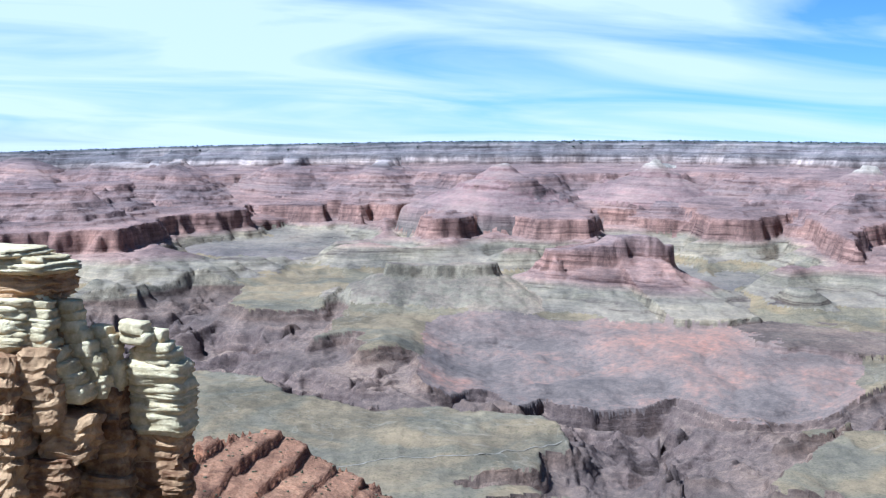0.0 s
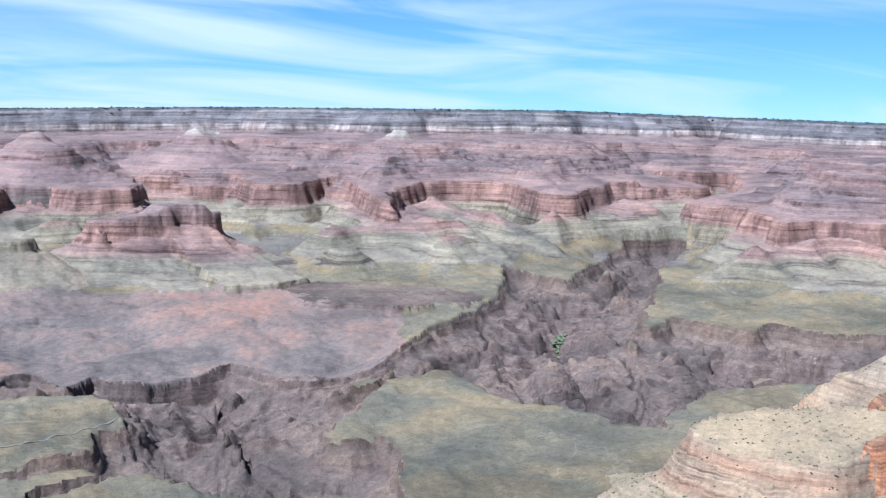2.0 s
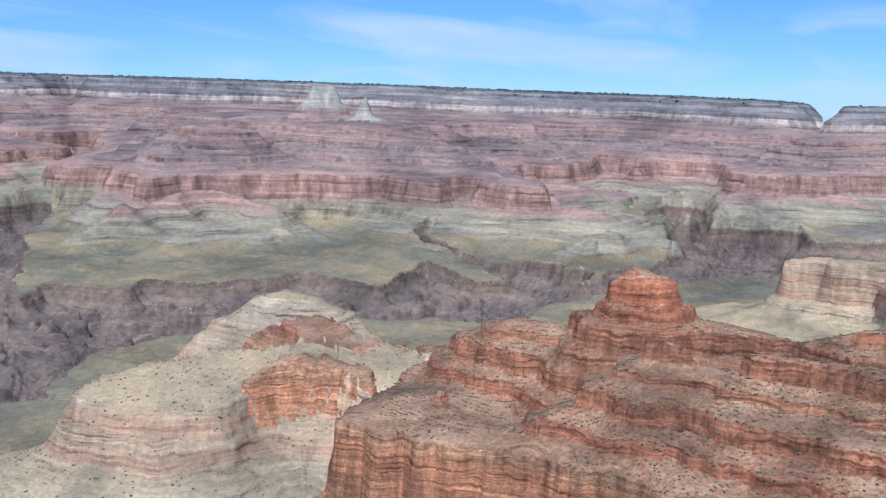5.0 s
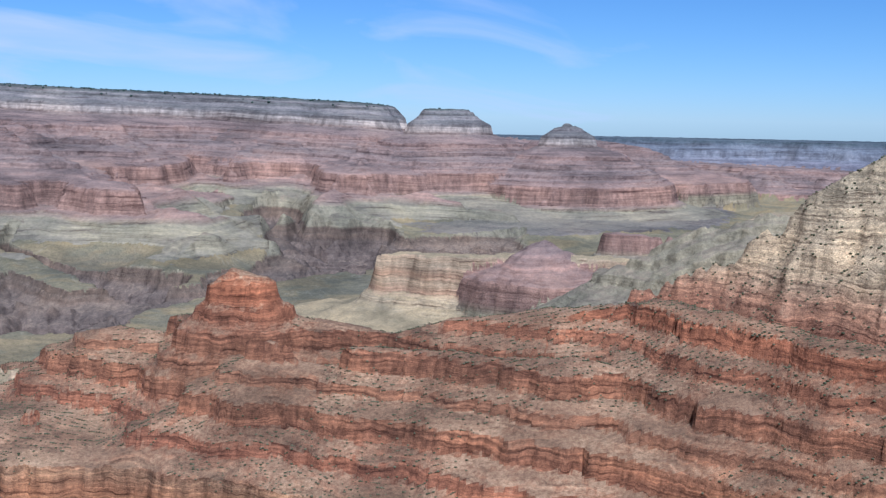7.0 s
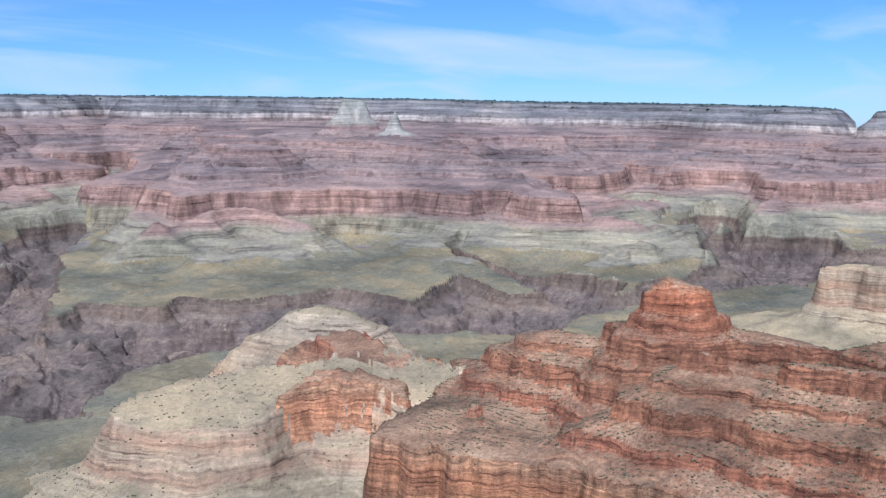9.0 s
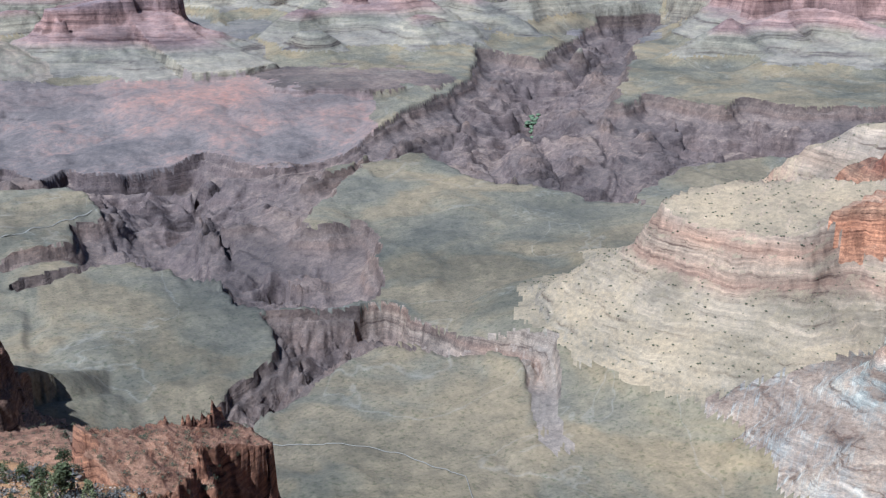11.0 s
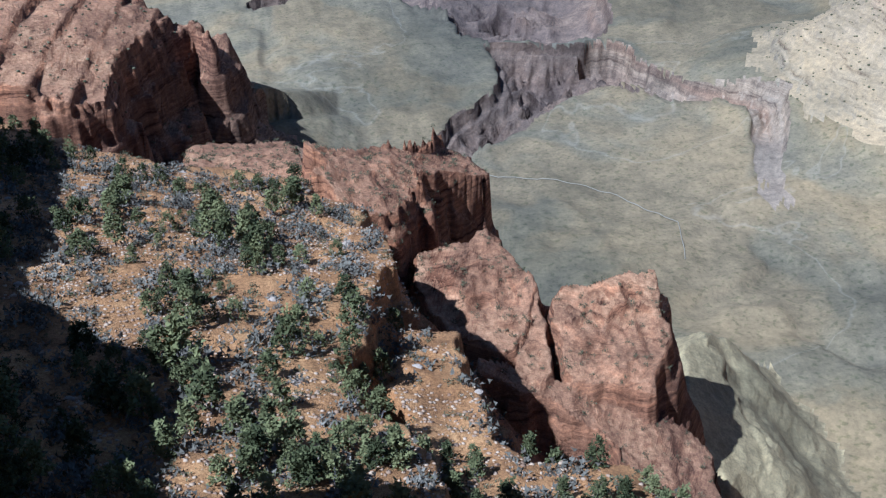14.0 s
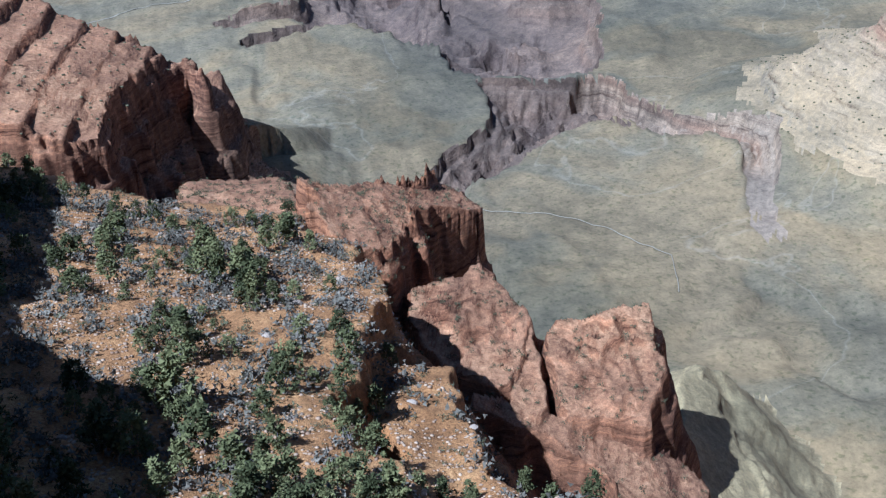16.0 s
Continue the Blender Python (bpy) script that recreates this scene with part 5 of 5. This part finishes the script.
STACK = [(-4.14, -2.82, -8.26, -8.85, 0.3), (-4.03, -2.71, -8.79, -9.32, 0.3), (-3.70, -2.60, -9.27, -9.80, 0.2), (-3.48, -2.33, -9.74, -10.39, 0.1), (-3.26, -2.00, -10.33, -11.05, 0.0), (-2.99, -1.56, -10.99, -12.18, 0.0), (-2.60, -1.23, -12.12, -13.13, 0.0)]
KNOB = [(-2.16, -1.29, -9.62, -10.10, 0.5), (-2.06, -0.96, -10.04, -10.69, 0.5), (-1.89, -0.79, -10.63, -11.52, 0.5), (-1.73, -0.52, -11.46, -12.77, 0.5)]
PILLAR = [(-0.77, 0.60, -9.35, -9.92, 0.0), (-0.63, 0.93, -9.86, -10.45, 0.0), (0.74, 1.53, -9.77, -10.33, 0.2), (0.05, 1.84, -10.39, -10.87, 0.0), (-0.05, 2.22, -10.81, -11.52, 0.0), (-0.25, 2.69, -11.46, -12.53, -0.1), (-0.14, 2.90, -12.47, -13.07, 0.0), (0.03, 2.88, -13.01, -13.36, 0.0), (-0.03, 2.93, -13.30, -13.81, 0.0), (0.05, 2.93, -13.75, -15.15, 0.0)]
BROWN = [(-9.5, -3.0, -9.6, -19.0, 1.6), (-3.4, 2.4, -13.2, -19.2, 1.7), (-5.62, -3.64, -10.57, -12.71, -1.2), (-4.79, -3.43, -12.41, -14.25, -1.3), (-4.41, -1.67, -14.08, -16.04, -1.1), (-5.07, -2.82, -16.33, -18.12, -1.3), (-8.36, -5.01, -10.87, -13.60, -1.0), (-8.63, -4.79, -13.48, -15.98, -0.9), (-2.88, -0.27, -13.01, -15.38, 0.3), (0.14, 2.77, -15.09, -16.87, 0.3), (-2.60, 0.14, -15.32, -17.76, 0.2), (0.03, 2.93, -16.75, -18.95, 0.2), (-8.63, -4.52, -15.98, -18.95, -0.7), (1.51, 2.93, -17.17, -18.35, -0.9), (-3.15, 0.14, -17.46, -19.24, -0.2)]


def pile(name, label, beds, mat, part_name, depth, first_seed, rough=1.0, wider=1.06):
    """A stack of beds facing the lookout. beds: (left, right, top, bottom, how far back)."""
    a = radians(PILLAR_AZ)
    foot = min(b[3] for b in beds)
    mid = (min(b[0] for b in beds) + max(b[1] for b in beds)) / 2
    top = new(name)
    side, away = Vector((math.cos(a), -math.sin(a), 0)), Vector((math.sin(a), math.cos(a), 0))
    centre = away * (PILLAR_R + 0.8) + side * mid
    top.matrix_world = Matrix.Translation(centre + Vector((0, 0, foot))) @ Matrix.Rotation(-a, 4, "Z")
    tagged(top, label, "rock")
    for i, (l, r, t, b, back) in enumerate(beds):
        d = max(min((r - l) * 0.85, depth), 1.0)
        bm = slab_mesh((r - l) * wider, (t - b) * 1.2, d, first_seed + i, rough)
        ob = part(part_name, bm, mat, top, "", mat is MAT_SLAB)
        ob.matrix_basis = Matrix.Translation(((l + r) / 2 - mid, back + d / 2 - 1.0, (t + b) / 2 - foot)) @ Matrix.Rotation(random.Random(first_seed + i).uniform(-0.03, 0.03), 4, "Y") @ Matrix.Rotation(radians(-27 + random.Random(first_seed + i).uniform(-8, 8)), 4, "Z")


pile("rock_ledge", "broad cream limestone ledge with thin cap beds over a brown recess", CAP[:3], MAT_SLAB, "slab", 4.0, 1)
pile("rock_ledge", "smooth brown recess bed under pale cap slabs", CAP[3:], MAT_BROWN, "slab", 4.0, 5)
pile("rock_ledge", "thick pale limestone beds at the spur's shoulder", UNDERCAP, MAT_SLAB, "slab", 3.6, 9, 1.0, 1.0)
pile("rock_pillar", "pointed pile of rounded pale limestone slabs", PILE, MAT_SLAB, "slab", 2.4, 21, 1.0, 1.25)
pile("rock_pillar", "leaning stack of cracked pale limestone blocks", STACK, MAT_SLAB, "slab", 2.2, 41, 1.0, 1.25)
pile("rock_pillar", "short knobbly pale limestone stack", KNOB, MAT_SLAB, "slab", 1.8, 61, 1.0, 1.25)
pile("rock_pillar", "free-standing top-heavy pillar of stacked cream limestone slabs", PILLAR, MAT_SLAB, "slab", 2.8, 81, 1.0, 1.12)
pile("rock_buttress", "broken orange-brown rock blocks under the pale pillars", BROWN, MAT_BROWN, "block", 2.6, 101, 1.5)


# ---- plants and stones ----
def blade_cloud(bm, centres, count, size, spread, rnd, flat=0.7):
    for c in centres:
        for _ in range(count):
            o = Vector((rnd.gauss(0, spread), rnd.gauss(0, spread), rnd.gauss(0, spread * flat)))
            p = Vector(c) + o
            u = Vector((rnd.uniform(-1, 1), rnd.uniform(-1, 1), rnd.uniform(-0.4, 1))).normalized()
            v = u.cross(Vector((rnd.uniform(-1, 1), rnd.uniform(-1, 1), rnd.uniform(-1, 1)))).normalized()
            s = size * rnd.uniform(0.6, 1.4)
            bm.faces.new([bm.verts.new(p + q) for q in (-v * s * 0.4, u * s * 0.5 - v * s * 0.1, u * s + v * s * 0.1, v * s * 0.45)])


def juniper(seed, height, wide):
    """A small rounded conifer: a forked tapered trunk and a ragged crown of leaf sprays."""
    rnd = random.Random(seed)
    top = new("juniper")
    bm = bmesh.new()
    for k in range(4):
        lean = Vector((rnd.uniform(-0.3, 0.3), rnd.uniform(-0.3, 0.3), 1)).normalized()
        length = height * (0.62 if k == 0 else 0.42)
        start = Vector((0, 0, -0.4)) if k == 0 else lean * height * 0.14
        if k:
            lean = Vector((rnd.uniform(-1, 1), rnd.uniform(-1, 1), 0.9)).normalized()
        rad = height * (0.035 if k == 0 else 0.018)
        prev = None
        for j in range(5):
            f = j / 4
            c = start + lean * length * f + Vector((0.06 * math.sin(3 * f + k), 0.06 * math.cos(2 * f + k), 0)) * height * 0.3
            ring = [bm.verts.new(c + Vector((math.cos(i * 1.2566), math.sin(i * 1.2566), 0)) * rad * (1 - 0.75 * f)) for i in range(5)]
            if prev:
                for i in range(5):
                    bm.faces.new((prev[i], prev[(i + 1) % 5], ring[(i + 1) % 5], ring[i]))
            prev = ring
    part("trunk", bm, MAT_BARK, top)
    bm = bmesh.new()
    centres = []
    while len(centres) < 34:
        z = rnd.uniform(0.10, 1.0)
        rr = wide * (1 - 0.72 * abs(z - 0.38) ** 1.1) * (0.55 + 0.5 * rnd.random())
        a = rnd.uniform(0, 6.283)
        if rnd.random() < 0.86:
            centres.append((math.cos(a) * rr * (1 - 0.5 * z), math.sin(a) * rr * (1 - 0.5 * z), z * height))
    blade_cloud(bm, centres, 17, height * 0.085, height * 0.055, rnd)
    part("crown", bm, MAT_LEAF, top)
    return top


def shrub(seed, size, mat, name):
    rnd = random.Random(seed)
    bm = bmesh.new()
    centres = [(rnd.gauss(0, size * 0.45), rnd.gauss(0, size * 0.45), abs(rnd.gauss(0.3, 0.25)) * size) for _ in range(12)]
    blade_cloud(bm, centres, 9, size * 0.26, size * 0.17, rnd)
    return part(name, bm, mat)


def boulder_mesh(seed, cuts=1):
    bm = bmesh.new()
    bmesh.ops.create_icosphere(bm, subdivisions=cuts, radius=1.0)
    for v in bm.verts:
        v.co *= 1 + 0.38 * noise.noise(v.co * 1.1 + Vector((seed * 5.1, seed, 0)))
        v.co.z *= 0.7
        v.co.x *= 1.2
    return bm


def spots(names, count, seed, keep=None):
    """Random places on the ground of the named bodies, spread by area."""
    gx, gy, gz, own, area, depth = GRID
    m = np.isin(own, [o for n in names for o in OWNER[n]])
    if keep is not None:
        m &= keep(gx, gy, gz, depth)
    idx = np.where(m.reshape(-1))[0]
    w = area.reshape(-1)[idx]
    rs = np.random.RandomState(seed)
    got = rs.choice(idx, count, p=w / w.sum())
    return np.stack([gx.reshape(-1)[got], gy.reshape(-1)[got], gz.reshape(-1)[got]], 1), rs


def scatter(name, label, category, group, protos, places, rs, low, high, sink=0.0):
    made = []
    for i, p in enumerate(places):
        src = protos[i % len(protos)]
        m = Matrix.Translation((p[0], p[1], p[2] - sink)) @ Matrix.Rotation(rs.uniform(0, 6.28), 4, "Z")
        if i < len(protos):
            ob = src
            ob.matrix_world = m
        else:
            ob = copy_thing(src, m)
        s = rs.uniform(low, high)
        ob.scale = (s * rs.uniform(0.85, 1.15), s, s * rs.uniform(0.85, 1.2))
        tagged(ob, label, category, group)
        made.append(ob)
    return made


def stuff(name, label, category, places, rs, low, high, mat, squash=0.8, up=0.4, seed=3):
    """Very many small irregular lumps in one mesh."""
    base = []
    for k in range(6):
        bm = boulder_mesh(seed + k * 3.3)
        bm.verts.ensure_lookup_table()
        base.append((np.array([v.co[:] for v in bm.verts]), np.array([[v.index for v in f.verts] for f in bm.faces])))
        bm.free()
    vs, fs, off = [], [], 0
    for i, p in enumerate(places):
        bv, bf = base[i % 6]
        s = rs.uniform(low, high)
        a = rs.uniform(0, 6.28)
        c, q = math.cos(a), math.sin(a)
        v = bv * (s, s * rs.uniform(0.7, 1.2), s * squash)
        v = np.stack([v[:, 0] * c - v[:, 1] * q, v[:, 0] * q + v[:, 1] * c, v[:, 2] + up * s], 1)
        vs.append(v + p)
        fs.append(bf + off)
        off += len(bv)
    tagged(mesh_object(name, np.concatenate(vs), np.concatenate(fs), mat), label, category, "", "stuff")


def tufts(name, label, category, places, rs, low, high, mat, blades=16):
    """Many ragged tufts of leaf blades in one mesh."""
    n = len(places) * blades
    c = np.repeat(places, blades, 0)
    s = np.repeat(rs.uniform(low, high, len(places)), blades)[:, None]
    p = c + s * np.column_stack([rs.normal(0, 0.42, n), rs.normal(0, 0.42, n), np.abs(rs.normal(0.3, 0.25, n))])
    u = rs.normal(0, 1, (n, 3))
    u[:, 2] = np.abs(u[:, 2])
    u /= np.linalg.norm(u, axis=1, keepdims=True)
    v = np.cross(u, rs.normal(0, 1, (n, 3)))
    v /= np.linalg.norm(v, axis=1, keepdims=True) + 1e-6
    s = s * 0.42
    verts = np.stack([p - v * s * 0.4, p + u * s * 0.5, p + u * s + v * s * 0.1, p + v * s * 0.45], 1).reshape(-1, 3)
    tagged(mesh_object(name, verts, np.arange(n * 4).reshape(-1, 4), mat), label, category, "", "stuff")


# the wooded shelf
clump = lambda x, y, z, d: fbm(x, y, 26, 3) > -0.25
flat = lambda x, y, z, d: (np.hypot(x, y) > 78) & (z > -112)
p, rs = spots(["wooded_shelf"], 150, 11, lambda x, y, z, d: clump(x, y, z, d) & flat(x, y, z, d))
scatter("juniper", "dark green juniper tree on orange earth", "tree", "junipers on the shelf", [juniper(1, 3.4, 1.5), juniper(2, 2.8, 1.5), juniper(3, 4.4, 1.5), juniper(4, 2.2, 1.2)], p, rs, 0.85, 1.75, 0.05)
edge = lambda x, y, z, d: (np.degrees(np.arctan2(x, y)) < -1) & (np.degrees(np.arctan2(x, y)) > -13) & (np.hypot(x, y) > 205)
p, rs = spots(["wooded_shelf"], 60, 31, edge)
scatter("juniper", "dark green juniper in a dense stand at the shelf's rim", "tree", "junipers on the shelf", [juniper(7, 4.2, 1.9), juniper(8, 3.6, 1.8)], p, rs, 0.9, 1.5, 0.05)
near = lambda x, y, z, d: (np.hypot(x, y) < 104) & (np.hypot(x, y) > 70)
p, rs = spots(["wooded_shelf", "rubble_spur"], 86, 12, near)
scatter("juniper", "tall green pinyon tree at the shelf's lower edge", "tree", "pinyons below the lookout", [juniper(5, 4.6, 1.5), juniper(6, 5.2, 1.5)], p, rs, 0.6, 1.05, 0.05)
p, rs = spots(["wooded_shelf"], 270, 13, flat)
scatter("sagebrush", "grey leafless-looking sagebrush on orange earth", "shrub", "sagebrush on the shelf", [shrub(1, 0.9, MAT_SAGE, "sagebrush"), shrub(2, 0.7, MAT_SAGE, "sagebrush"), shrub(3, 1.1, MAT_SAGE, "sagebrush")], p, rs, 1.2, 2.4, 0.05)
p, rs = spots(["wooded_shelf", "rubble_spur"], 750, 23, lambda x, y, z, d: flat(x, y, z, d) & (fbm(x - 40, y, 20, 3) > -0.3))
tufts("sagebrush_cover", "grey sagebrush tufts covering the orange earth", "shrubs", p, rs, 1.1, 2.3, MAT_SAGE, 22)
p, rs = spots(["wooded_shelf", "rubble_spur"], 70, 14, flat)
stones = [part("boulder", boulder_mesh(k, 2), MAT_STONE) for k in (1, 2, 3)]
scatter("boulder", "pale angular boulder lying on orange earth", "rock", "boulders on the shelf", stones, p, rs, 0.35, 1.0, 0.1)
p, rs = spots(["wooded_shelf", "rubble_spur", "rubble_spur"], 9000, 15, lambda x, y, z, d: flat(x, y, z, d) & (fbm(x + 80, y, 18, 3) > -0.2))
stuff("rubble", "pale limestone rubble scattered over orange earth", "rubble", p, rs, 0.08, 0.36, MAT_RUBBLE, 0.7, 0.1)
p, rs = spots(["wooded_shelf", "rubble_spur", "red_knoll", "red_slope"], 1300, 18, lambda x, y, z, d: (np.hypot(x, y) > 78) & (np.hypot(x, y) < 260))
tufts("scrub", "low grey-green scrub among the rocks", "scrub", p, rs, 0.5, 1.2, MAT_SCRUB, 18)
# scrub on the ridges and blocks farther off
p, rs = spots(["scrub_block", "grey_block", "dark_fin", "red_knoll"], 850, 16, lambda x, y, z, d: z > -156)
tufts("scrub", "dark scrub dotting the red rock blocks", "scrub", p, rs, 0.5, 1.05, MAT_SCRUB, 22)
p, rs = spots(["tilted_mesa", "tilted_mesa", "pale_terrace", "pale_knob"], 2600, 19)
stuff("scrub", "dark scrub dotting rock slopes", "scrub", p, rs, 0.3, 0.8, MAT_SCRUB, 0.8, 0.3)
p, rs = spots(["cedar_ridge", "red_wall_bench", "red_saddle"], 9000, 17, lambda x, y, z, d: (z > -165) & (fbm(x, y, 60, 3) > -0.3))
stuff("scrub", "dark shrubs dotting the red ledged ridge", "scrub", p, rs, 0.25, 0.7, MAT_SCRUB, 0.85, 0.3)
p, rs = spots(["pale_slope"], 1500, 20, lambda x, y, z, d: (z > -110))
stuff("scrub", "dark pines and shrubs on the pale upper slope", "scrub", p, rs, 0.3, 0.75, MAT_SCRUB, 1.0, 0.4)
p, rs = spots(["north_rim", "throne_mesa"], 5000, 21, lambda x, y, z, d: d < 16)
stuff("rim_forest", "dark pine forest along the far rim", "forest", p, rs, 1.5, 4.5, MAT_RIMWOOD, 1.0)
a = np.random.RandomState(5).rand(150, 3)
az, r = 29.84 + 0.71 * a[:, 0] + 0.5 * (a[:, 1] - 0.5), 1467 + 146 * a[:, 0] ** 1.3 + 24 * (a[:, 2] - 0.5)
x, y, z = (v[:, 0] for v in terrain(az[:, None], r[:, None])[:3])
stuff("creek_trees", "green cottonwood trees along the creek in the gorge", "trees", np.stack([x, y, z], 1), np.random.RandomState(6), 1.5, 4.0, MAT_COTTON, 0.9)
